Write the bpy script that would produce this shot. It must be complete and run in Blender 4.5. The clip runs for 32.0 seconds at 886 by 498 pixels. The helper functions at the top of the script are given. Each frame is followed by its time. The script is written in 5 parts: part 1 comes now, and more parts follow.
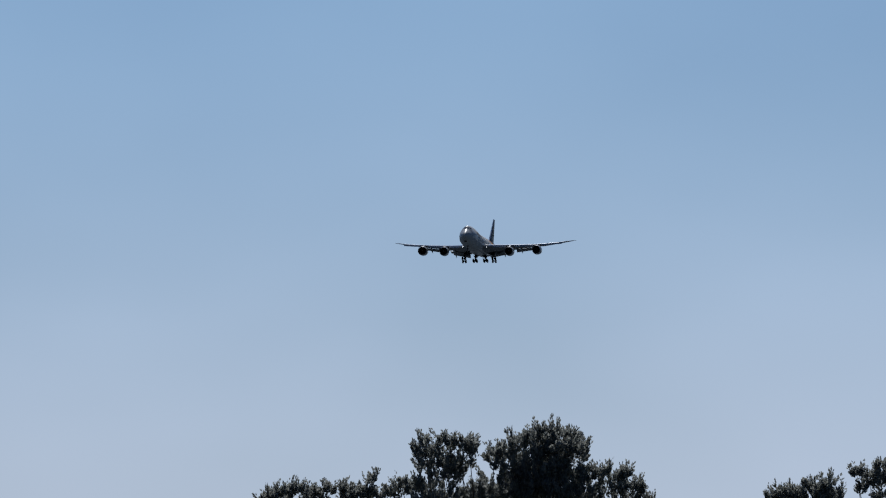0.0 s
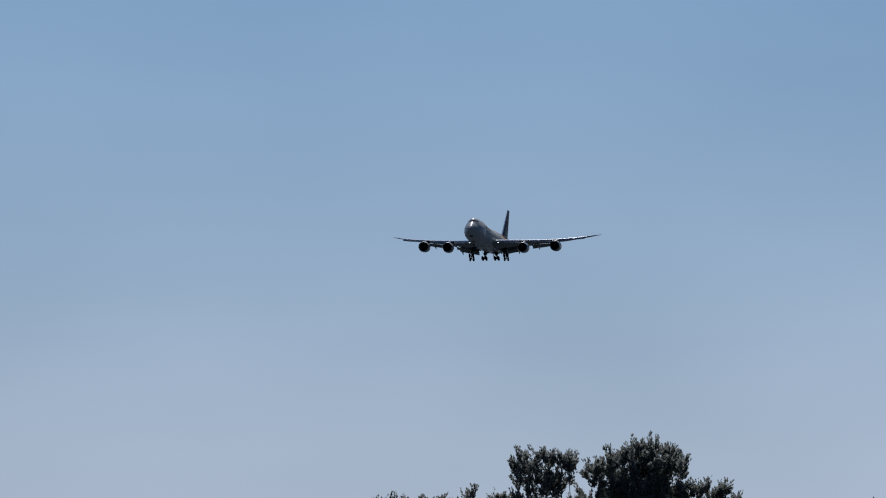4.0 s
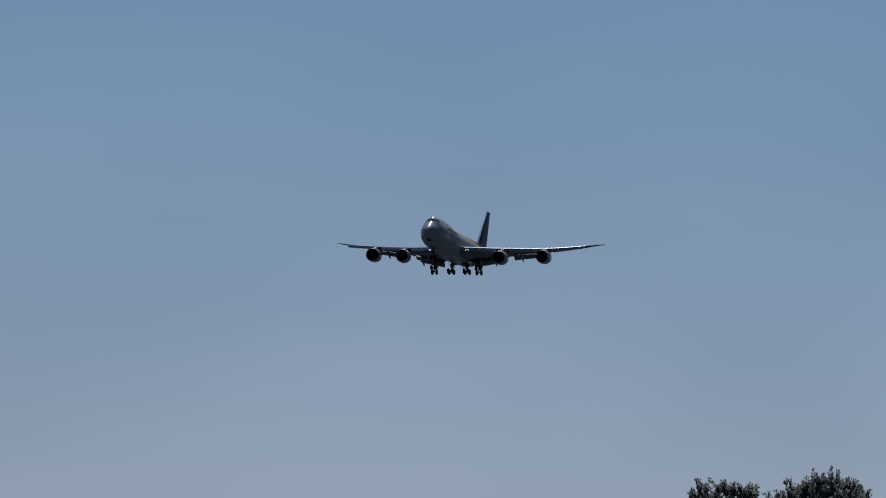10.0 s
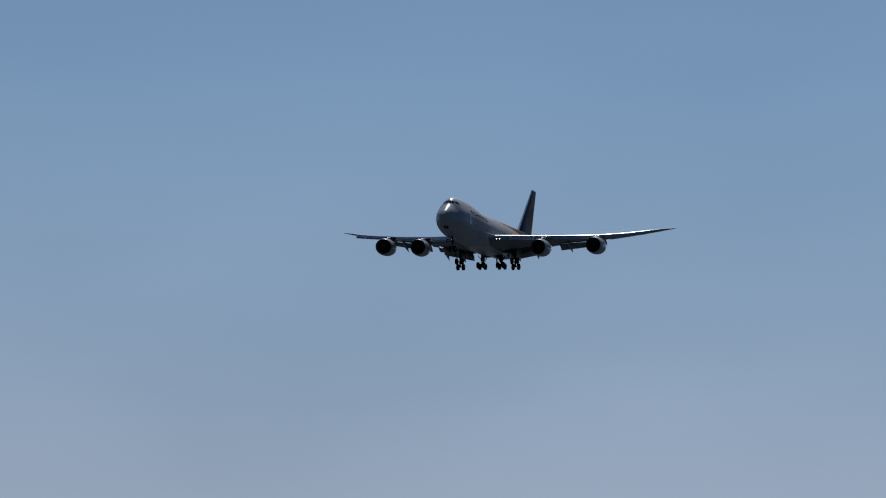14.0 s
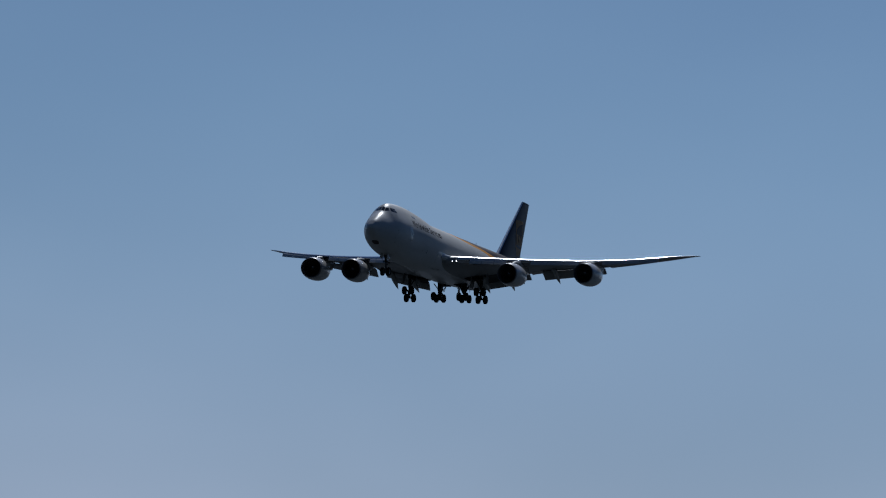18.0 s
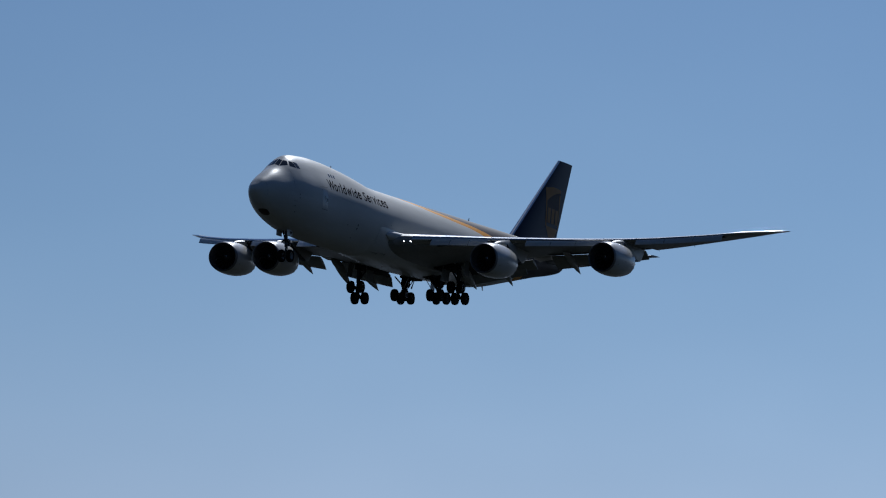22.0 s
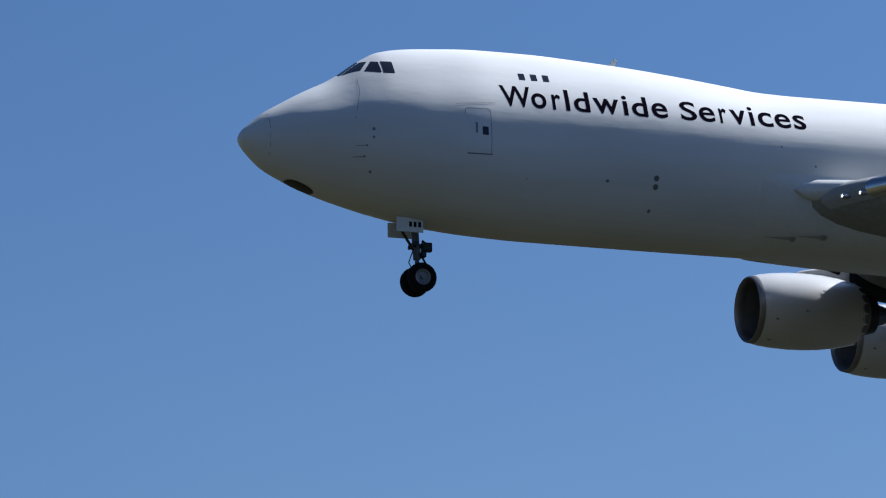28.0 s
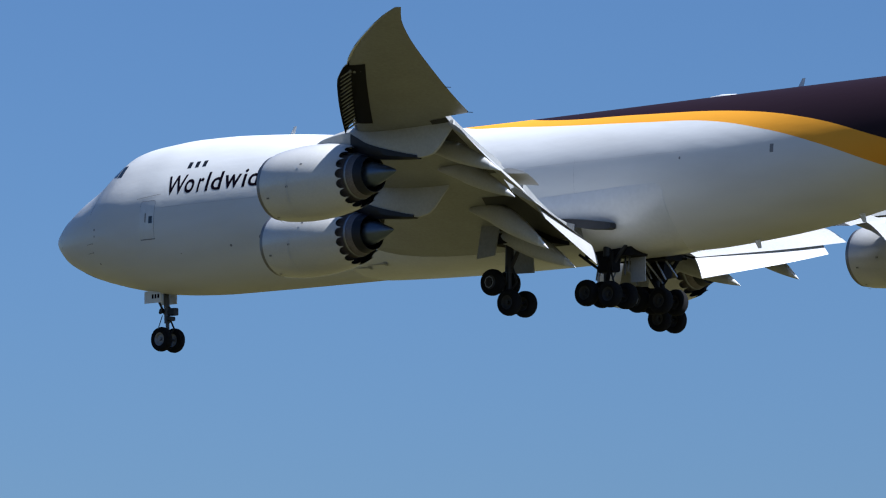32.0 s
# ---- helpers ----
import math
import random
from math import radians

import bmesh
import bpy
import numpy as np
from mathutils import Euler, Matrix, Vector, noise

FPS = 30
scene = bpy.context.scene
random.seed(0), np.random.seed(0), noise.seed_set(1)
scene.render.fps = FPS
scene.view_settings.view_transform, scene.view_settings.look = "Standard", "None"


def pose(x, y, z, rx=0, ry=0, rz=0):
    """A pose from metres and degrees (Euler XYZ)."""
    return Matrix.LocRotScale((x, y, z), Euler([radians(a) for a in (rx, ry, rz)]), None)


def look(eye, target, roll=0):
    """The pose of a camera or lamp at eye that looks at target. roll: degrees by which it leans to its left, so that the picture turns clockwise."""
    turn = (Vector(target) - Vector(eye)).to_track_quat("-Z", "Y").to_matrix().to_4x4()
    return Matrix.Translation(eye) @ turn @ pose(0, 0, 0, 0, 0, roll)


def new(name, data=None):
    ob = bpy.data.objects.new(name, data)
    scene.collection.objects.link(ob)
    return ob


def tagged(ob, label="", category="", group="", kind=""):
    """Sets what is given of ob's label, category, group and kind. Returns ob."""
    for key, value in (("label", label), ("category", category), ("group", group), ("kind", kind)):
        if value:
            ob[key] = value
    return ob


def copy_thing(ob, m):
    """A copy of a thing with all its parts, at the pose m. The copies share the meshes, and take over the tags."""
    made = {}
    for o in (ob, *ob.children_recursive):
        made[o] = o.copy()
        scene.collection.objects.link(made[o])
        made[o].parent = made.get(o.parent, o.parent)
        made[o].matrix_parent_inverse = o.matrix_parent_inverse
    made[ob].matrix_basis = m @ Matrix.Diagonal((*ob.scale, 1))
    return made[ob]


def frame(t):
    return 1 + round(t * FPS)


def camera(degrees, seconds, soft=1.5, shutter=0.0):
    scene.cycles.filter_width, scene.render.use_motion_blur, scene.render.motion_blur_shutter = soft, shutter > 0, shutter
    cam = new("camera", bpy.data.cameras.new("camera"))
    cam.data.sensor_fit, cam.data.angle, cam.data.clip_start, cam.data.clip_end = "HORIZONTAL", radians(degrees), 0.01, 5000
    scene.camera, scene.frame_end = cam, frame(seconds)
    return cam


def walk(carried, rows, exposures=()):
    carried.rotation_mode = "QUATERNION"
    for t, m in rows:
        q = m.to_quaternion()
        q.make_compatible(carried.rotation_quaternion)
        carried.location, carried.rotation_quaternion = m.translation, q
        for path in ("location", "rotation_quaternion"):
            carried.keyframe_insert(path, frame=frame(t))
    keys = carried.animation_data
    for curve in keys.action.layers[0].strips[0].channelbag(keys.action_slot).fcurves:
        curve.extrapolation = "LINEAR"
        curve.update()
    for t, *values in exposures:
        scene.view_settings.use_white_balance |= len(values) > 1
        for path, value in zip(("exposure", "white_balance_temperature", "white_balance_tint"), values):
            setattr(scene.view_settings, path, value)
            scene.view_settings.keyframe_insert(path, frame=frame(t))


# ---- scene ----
FIELD = 7.80
EYE = (0.0, 0.0, 1.7)
CAMERA_TURNS = (
    (0.0, 94.436, 0.096, 99.524),
    (0.5, 94.429, 0.123, 99.647),
    (1.0, 94.419, 0.064, 99.747),
    (1.5, 94.414, 0.019, 99.836),
    (2.0, 94.421, 0.059, 99.944),
    (2.5, 94.441, 0.091, 100.052),
    (3.0, 94.481, -0.007, 100.149),
    (3.5, 94.539, -0.059, 100.257),
    (4.0, 94.581, -0.241, 100.377),
    (4.5, 94.611, -0.538, 100.510),
    (5.0, 94.641, -0.865, 100.650),
    (5.5, 94.683, -1.134, 100.791),
    (6.0, 94.740, -1.330, 100.932),
    (6.5, 94.811, -1.565, 101.068),
    (7.0, 94.870, -1.747, 101.196),
    (7.5, 94.917, -1.692, 101.337),
    (8.0, 94.957, -1.457, 101.477),
    (8.5, 94.971, -1.343, 101.585),
    (9.0, 94.940, -1.295, 101.676),
    (9.5, 94.872, -1.187, 101.783),
    (10.0, 94.824, -1.273, 101.917),
    (10.5, 94.809, -1.339, 102.082),
    (11.0, 94.818, -1.209, 102.322),
    (11.5, 94.846, -1.199, 102.597),
    (12.0, 94.878, -1.162, 102.912),
    (12.5, 94.916, -1.029, 103.277),
    (13.0, 94.964, -0.591, 103.682),
    (13.5, 95.024, -0.453, 104.073),
    (14.0, 95.078, -0.494, 104.445),
    (14.5, 95.129, -0.690, 104.801),
    (15.0, 95.187, -0.901, 105.150),
    (15.5, 95.264, -0.986, 105.502),
    (16.0, 95.364, -0.921, 105.860),
    (16.5, 95.474, -1.436, 106.193),
    (17.0, 95.602, -2.006, 106.580),
    (17.5, 95.733, -2.404, 107.041),
    (18.0, 95.850, -2.342, 107.605),
    (18.5, 95.947, -1.662, 108.273),
    (19.0, 96.001, -1.060, 108.991),
    (19.5, 96.052, -0.842, 109.708),
    (20.0, 96.116, -1.287, 110.415),
    (20.5, 96.242, -1.949, 111.187),
    (21.0, 96.399, -1.895, 112.119),
    (21.5, 96.586, -2.349, 113.116),
    (22.0, 96.798, -2.131, 114.309),
    (22.5, 97.025, -1.890, 115.665),
    (23.0, 97.275, -1.854, 117.215),
    (23.5, 97.547, -1.771, 119.014),
    (24.0, 97.856, -1.405, 121.132),
    (24.5, 98.232, -1.407, 123.597),
    (25.0, 98.690, -1.251, 126.671),
    (25.5, 99.193, -0.674, 130.498),
    (26.0, 99.738, 0.422, 135.149),
    (26.5, 100.321, 1.158, 140.508),
    (27.0, 100.902, 1.623, 146.569),
    (27.5, 101.422, 1.831, 153.418),
    (28.0, 101.805, 1.858, 161.065),
    (28.5, 101.963, 1.781, 169.415),
    (29.0, 101.805, 1.612, 178.240),
    (29.5, 101.367, 1.507, 187.104),
    (30.0, 100.649, 1.121, 195.558),
    (30.5, 99.746, 1.107, 203.415),
    (31.0, 98.739, 0.792, 210.480),
    (31.5, 97.752, 0.481, 216.834),
    (32.0, 96.881, 0.142, 222.402),
)
FLIGHT = (
    (0.0, -2360.56, -382.34, 183.08, 0.242, -1.400, 0.600),
    (0.5, -2320.19, -379.28, 180.81, 0.289, -1.343, 0.546),
    (1.0, -2279.84, -376.26, 178.56, 0.331, -1.290, 0.495),
    (1.5, -2239.50, -373.25, 176.29, 0.368, -1.243, 0.446),
    (2.0, -2199.16, -370.28, 173.99, 0.399, -1.203, 0.398),
    (2.5, -2158.83, -367.36, 171.71, 0.420, -1.167, 0.349),
    (3.0, -2118.51, -364.50, 169.43, 0.429, -1.135, 0.295),
    (3.5, -2078.20, -361.69, 167.14, 0.422, -1.107, 0.237),
    (4.0, -2037.89, -359.13, 164.80, 0.341, -0.970, 0.285),
    (4.5, -1997.59, -356.80, 162.33, 0.194, -0.760, 0.280),
    (5.0, -1957.29, -354.54, 159.71, 0.033, -0.540, 0.280),
    (5.5, -1916.99, -352.20, 156.87, -0.092, -0.400, 0.280),
    (6.0, -1876.70, -349.76, 153.82, -0.172, -0.360, 0.280),
    (6.5, -1836.41, -347.23, 150.65, -0.237, -0.480, 0.260),
    (7.0, -1796.13, -344.56, 147.39, -0.275, -0.720, 0.220),
    (7.5, -1755.85, -341.79, 144.20, -0.281, -1.050, 0.170),
    (8.0, -1715.59, -338.95, 141.14, -0.252, -1.350, 0.120),
    (8.5, -1675.35, -336.09, 138.23, -0.193, -1.570, 0.080),
    (9.0, -1635.11, -333.28, 135.54, -0.112, -1.660, 0.060),
    (9.5, -1594.90, -330.55, 133.00, -0.018, -1.675, 0.076),
    (10.0, -1554.69, -327.89, 130.58, 0.077, -1.648, 0.115),
    (10.5, -1514.50, -325.33, 128.21, 0.154, -1.606, 0.154),
    (11.0, -1474.32, -322.88, 125.85, 0.205, -1.557, 0.188),
    (11.5, -1434.14, -320.53, 123.50, 0.235, -1.508, 0.212),
    (12.0, -1393.98, -318.27, 121.16, 0.248, -1.462, 0.217),
    (12.5, -1353.82, -316.07, 118.81, 0.244, -1.417, 0.201),
    (13.0, -1313.67, -313.94, 116.47, 0.225, -1.367, 0.163),
    (13.5, -1273.53, -311.86, 114.13, 0.191, -1.308, 0.105),
    (14.0, -1233.41, -309.92, 111.75, 0.100, -1.188, -0.017),
    (14.5, -1193.30, -308.09, 109.33, -0.038, -1.020, -0.192),
    (15.0, -1153.19, -306.27, 106.92, -0.171, -0.873, -0.360),
    (15.5, -1113.08, -304.34, 104.66, -0.247, -0.818, -0.462),
    (16.0, -1072.98, -302.28, 102.39, -0.257, -0.865, -0.486),
    (16.5, -1032.88, -300.18, 100.02, -0.249, -0.935, -0.476),
    (17.0, -992.79, -298.03, 97.60, -0.235, -1.010, -0.435),
    (17.5, -952.71, -295.84, 95.29, -0.224, -1.072, -0.369),
    (18.0, -912.64, -293.61, 92.97, -0.224, -1.112, -0.291),
    (18.5, -872.58, -291.36, 90.63, -0.247, -1.117, -0.220),
    (19.0, -832.54, -289.09, 88.26, -0.312, -1.057, -0.176),
    (19.5, -792.51, -286.81, 85.84, -0.432, -0.914, -0.176),
    (20.0, -752.49, -284.52, 83.42, -0.583, -0.724, -0.228),
    (20.5, -712.48, -282.23, 81.06, -0.715, -0.556, -0.323),
    (21.0, -672.48, -279.91, 78.83, -0.767, -0.488, -0.431),
    (21.5, -632.47, -277.54, 76.79, -0.702, -0.554, -0.492),
    (22.0, -592.47, -275.13, 74.90, -0.535, -0.731, -0.496),
    (22.5, -552.47, -272.71, 73.08, -0.343, -0.930, -0.456),
    (23.0, -512.49, -270.30, 71.24, -0.198, -1.067, -0.387),
    (23.5, -472.53, -267.94, 69.35, -0.119, -1.116, -0.294),
    (24.0, -432.57, -265.63, 67.48, -0.067, -1.117, -0.198),
    (24.5, -392.63, -263.36, 65.65, -0.002, -1.104, -0.098),
    (25.0, -352.70, -261.15, 63.92, 0.109, -1.105, 0.015),
    (25.5, -312.77, -259.00, 62.39, 0.338, -1.187, 0.122),
    (26.0, -272.85, -256.92, 60.95, 0.619, -1.309, 0.224),
    (26.5, -232.94, -254.94, 59.50, 0.874, -1.426, 0.318),
    (27.0, -193.03, -253.19, 58.00, 1.080, -1.537, 0.388),
    (27.5, -153.14, -251.62, 56.45, 1.231, -1.637, 0.431),
    (28.0, -113.25, -250.03, 54.71, 1.281, -1.703, 0.440),
    (28.5, -73.37, -248.21, 52.65, 1.188, -1.711, 0.405),
    (29.0, -33.50, -246.12, 50.26, 0.942, -1.659, 0.325),
    (29.5, 6.37, -244.05, 47.76, 0.633, -1.572, 0.263),
    (30.0, 46.22, -241.97, 45.26, 0.318, -1.448, 0.210),
    (30.5, 86.06, -239.90, 42.83, 0.052, -1.281, 0.151),
    (31.0, 125.88, -237.82, 40.56, -0.111, -1.068, 0.070),
    (31.5, 165.69, -235.73, 38.43, -0.196, -0.822, -0.027),
    (32.0, 205.48, -233.65, 36.40, -0.218, -0.549, -0.133),
)

cam = camera(FIELD, 32.0, soft=1.15)
walk(cam, [(t, pose(*EYE, rx, ry, rz)) for t, rx, ry, rz in CAMERA_TURNS],
     exposures=[(0.0, -0.15, 5300, 10), (3.0, -0.20, 5290, 10), (5.5, -0.42, 5280, 10), (8.0, -0.43, 5260, 10), (9.0, -0.62, 5250, 10), (10.0, -0.69, 5240, 10), (13.0, -0.53, 5220, 10), (17.0, -0.64, 5150, 10), (20.0, -0.30, 5120, 10), (22.0, -0.14, 5130, 10), (24.0, 0.03, 5170, 10), (26.0, 0.47, 5240, 10), (28.6, 1.64, 5150, 11), (30.5, 1.76, 5070, 11), (32.0, 1.74, 5100, 12)])

# ---- sky and sun ----
SUN = Vector((-0.685, -0.11, 0.72)).normalized()
world = bpy.data.worlds.new("sky")
scene.world = world
world.use_nodes = True
wn = world.node_tree.nodes
sky = wn.new("ShaderNodeTexSky")
sky.sky_type = "NISHITA"
sky.sun_disc = False
sky.sun_elevation = math.asin(SUN.z)
sky.sun_rotation = math.atan2(SUN.x, SUN.y)
sky.air_density, sky.dust_density, sky.ozone_density = 1.0, 0.8, 5.0
sky.altitude = 700.0


def sky_node(kind, **values):
    n = wn.new(kind)
    for k, v in values.items():
        n.inputs[k].default_value = v
    return n


# thin drifting haze low in the sky, thicker under the sun
wl = world.node_tree.links
way = wn.new("ShaderNodeTexCoord")
stretch = wn.new("ShaderNodeMapping")
stretch.inputs["Scale"].default_value = (5.0, 5.0, 10.0)
wl.new(way.outputs["Generated"], stretch.inputs[0])
puff = sky_node("ShaderNodeTexNoise", Scale=1.6, Detail=3.0, Roughness=0.45)
wl.new(stretch.outputs[0], puff.inputs["Vector"])
sep = wn.new("ShaderNodeSeparateXYZ")
wl.new(way.outputs["Generated"], sep.inputs[0])
low = wn.new("ShaderNodeMapRange")
low.interpolation_type = "SMOOTHSTEP"
low.inputs["From Min"].default_value, low.inputs["From Max"].default_value = 0.26, 0.01
wl.new(sep.outputs["Z"], low.inputs["Value"])
toward = wn.new("ShaderNodeVectorMath")
toward.operation = "DOT_PRODUCT"
toward.inputs[1].default_value = Vector((SUN.x, SUN.y, 0)).normalized()
wl.new(way.outputs["Generated"], toward.inputs[0])
near = wn.new("ShaderNodeMapRange")
near.interpolation_type = "SMOOTHSTEP"
near.inputs["From Min"].default_value, near.inputs["From Max"].default_value = -0.2, 1.0
wl.new(toward.outputs["Value"], near.inputs["Value"])
patchy = wn.new("ShaderNodeMapRange")
patchy.inputs["From Min"].default_value, patchy.inputs["From Max"].default_value = 0.3, 0.7
patchy.inputs["To Min"].default_value, patchy.inputs["To Max"].default_value = 0.5, 0.9
wl.new(puff.outputs["Fac"], patchy.inputs["Value"])
m1, m2 = wn.new("ShaderNodeMath"), wn.new("ShaderNodeMath")
m1.operation = m2.operation = "MULTIPLY"
wl.new(low.outputs[0], m1.inputs[0])
wl.new(near.outputs[0], m1.inputs[1])
wl.new(m1.outputs[0], m2.inputs[0])
wl.new(patchy.outputs[0], m2.inputs[1])
grey = wn.new("ShaderNodeRGBToBW")
wl.new(sky.outputs[0], grey.inputs[0])
pale = wn.new("ShaderNodeVectorMath")
pale.operation = "SCALE"
tint = wn.new("ShaderNodeMapRange")
tint.data_type = "FLOAT_VECTOR"
tint.interpolation_type = "SMOOTHSTEP"
for k, v in ((7, (0.03, 0.03, 0.03)), (8, (0.13, 0.13, 0.13)), (9, (2.04, 2.03, 2.06)), (10, (1.38, 1.79, 2.08))):
    tint.inputs[k].default_value = v
level = wn.new("ShaderNodeCombineXYZ")
for k in range(3):
    wl.new(sep.outputs["Z"], level.inputs[k])
wl.new(level.outputs[0], tint.inputs[6])
wl.new(tint.outputs[1], pale.inputs[0])
wl.new(grey.outputs[0], pale.inputs["Scale"])
veil = wn.new("ShaderNodeMix")
veil.data_type = "RGBA"
wl.new(m2.outputs[0], veil.inputs[0])
wl.new(sky.outputs[0], veil.inputs[6])
wl.new(pale.outputs[0], veil.inputs[7])
# the bright air round the sun
around = wn.new("ShaderNodeVectorMath")
around.operation = "DOT_PRODUCT"
around.inputs[1].default_value = SUN
wl.new(way.outputs["Generated"], around.inputs[0])
keep = wn.new("ShaderNodeMath")
keep.operation = "MAXIMUM"
keep.inputs[1].default_value = 0.0
wl.new(around.outputs["Value"], keep.inputs[0])
fall = wn.new("ShaderNodeMath")
fall.operation = "POWER"
fall.inputs[1].default_value = 4.0
wl.new(keep.outputs[0], fall.inputs[0])
gain = wn.new("ShaderNodeMath")
gain.operation = "MULTIPLY_ADD"
gain.inputs[1].default_value, gain.inputs[2].default_value = 2.0, 1.0
wl.new(fall.outputs[0], gain.inputs[0])
lit = wn.new("ShaderNodeVectorMath")
lit.operation = "SCALE"
wl.new(veil.outputs[2], lit.inputs[0])
wl.new(gain.outputs[0], lit.inputs["Scale"])
# the pale glare that hangs over the horizon below the sun, and the murk that dims the lowest air
broad = wn.new("ShaderNodeMapRange")
broad.interpolation_type = "SMOOTHSTEP"
broad.inputs["From Min"].default_value, broad.inputs["From Max"].default_value = 0.3, 0.0
wl.new(sep.outputs["Z"], broad.inputs["Value"])
facing = wn.new("ShaderNodeMapRange")
facing.interpolation_type = "SMOOTHSTEP"
facing.inputs["From Min"].default_value, facing.inputs["From Max"].default_value = 0.72, 1.0
wl.new(toward.outputs["Value"], facing.inputs["Value"])
murk = wn.new("ShaderNodeMapRange")
murk.interpolation_type = "SMOOTHSTEP"
murk.inputs["From Max"].default_value, murk.inputs["To Min"].default_value = 0.16, 0.82
wl.new(sep.outputs["Z"], murk.inputs["Value"])
m3, m4, glare = wn.new("ShaderNodeMath"), wn.new("ShaderNodeMath"), wn.new("ShaderNodeMath")
m3.operation, m4.operation, glare.operation = "MULTIPLY", "MULTIPLY", "MULTIPLY_ADD"
glare.inputs[1].default_value, glare.inputs[2].default_value = 0.35, 1.0
wl.new(broad.outputs[0], m3.inputs[0])
wl.new(facing.outputs[0], m3.inputs[1])
wl.new(m3.outputs[0], glare.inputs[0])
wl.new(glare.outputs[0], m4.inputs[0])
wl.new(murk.outputs[0], m4.inputs[1])
bright = wn.new("ShaderNodeVectorMath")
bright.operation = "SCALE"
wl.new(lit.outputs[0], bright.inputs[0])
wl.new(m4.outputs[0], bright.inputs["Scale"])
wl.new(bright.outputs[0], wn["Background"].inputs[0])
wn["Background"].inputs[1].default_value = 0.0215
sun = new("sun", bpy.data.lights.new("sun", "SUN"))
sun.data.energy, sun.data.angle, sun.data.color = 3.65, radians(0.53), (1.0, 0.89, 0.73)
sun.matrix_basis = look((0, 0, 300), Vector((0, 0, 300)) - SUN)


# ---- geometry helpers ----
def part(name, geo, material, parent=None, label="", smooth=40):
    """One mesh object from vertices and faces, under a thing or a part."""
    me = bpy.data.meshes.new(name)
    me.from_pydata([tuple(v) for v in geo[0]], [], [tuple(f) for f in geo[1]])
    me.materials.append(material)
    me.validate()
    if smooth:
        me.shade_smooth()
        me.set_sharp_from_angle(angle=radians(smooth))
    ob = new(name, me)
    ob.parent = parent
    if label:
        tagged(ob, label)
    return ob


def thing(name, label, category, parent=None):
    return tagged(new(name), label, category)


def outward(geo):
    bm = bmesh.new()
    vs = [bm.verts.new(v) for v in geo[0]]
    for f in geo[1]:
        try:
            bm.faces.new([vs[i] for i in f])
        except ValueError:
            pass
    bmesh.ops.remove_doubles(bm, verts=bm.verts, dist=1e-5)
    bmesh.ops.recalc_face_normals(bm, faces=bm.faces)
    bm.verts.index_update()
    out = [tuple(v.co) for v in bm.verts], [tuple(v.index for v in f.verts) for f in bm.faces]
    bm.free()
    return out


def loft(rings, closed=True, cap0=True, cap1=True):
    """Skin over rings of equal length."""
    n = len(rings[0])
    verts = [p for r in rings for p in r]
    faces = []
    for k in range(len(rings) - 1):
        for i in range(n if closed else n - 1):
            j = (i + 1) % n
            faces.append((k * n + i, k * n + j, (k + 1) * n + j, (k + 1) * n + i))
    if cap0:
        faces.append(tuple(range(n))[::-1])
    if cap1:
        faces.append(tuple(range((len(rings) - 1) * n, len(rings) * n)))
    return outward((verts, faces))


def join(*geos):
    verts, faces = [], []
    for v, f in geos:
        b = len(verts)
        verts += list(v)
        faces += [tuple(i + b for i in q) for q in f]
    return verts, faces


def moved(geo, m):
    return [tuple(m @ Vector(v)) for v in geo[0]], geo[1]


def lathe(profile, n=48, cap0=False, cap1=False):
    """Turned about the x axis: pairs of x and radius."""
    rings = [[(x, r * math.cos(2 * math.pi * i / n), r * math.sin(2 * math.pi * i / n)) for i in range(n)] for x, r in profile]
    return loft(rings, True, cap0, cap1)


def bar(a, b, r0, r1=None, n=12):
    """A round bar from a to b."""
    a, b = Vector(a), Vector(b)
    m = Matrix.Translation(a) @ (b - a).to_track_quat("X", "Z").to_matrix().to_4x4()
    d = (b - a).length
    return moved(lathe([(0, r0), (d, r0 if r1 is None else r1)], n, True, True), m)


def box(a, b, bevel=0.0):
    (x0, y0, z0), (x1, y1, z1) = a, b
    e = bevel
    ring = lambda x, k: [(x, y0 + k, z0), (x, y1 - k, z0), (x, y1, z0 + k), (x, y1, z1 - k), (x, y1 - k, z1), (x, y0 + k, z1), (x, y0, z1 - k), (x, y0, z0 + k)]
    if not e:
        return loft([[(x, y0, z0), (x, y1, z0), (x, y1, z1), (x, y0, z1)] for x in (x0, x1)])
    return loft([ring(x0, e), ring(x1, e)])


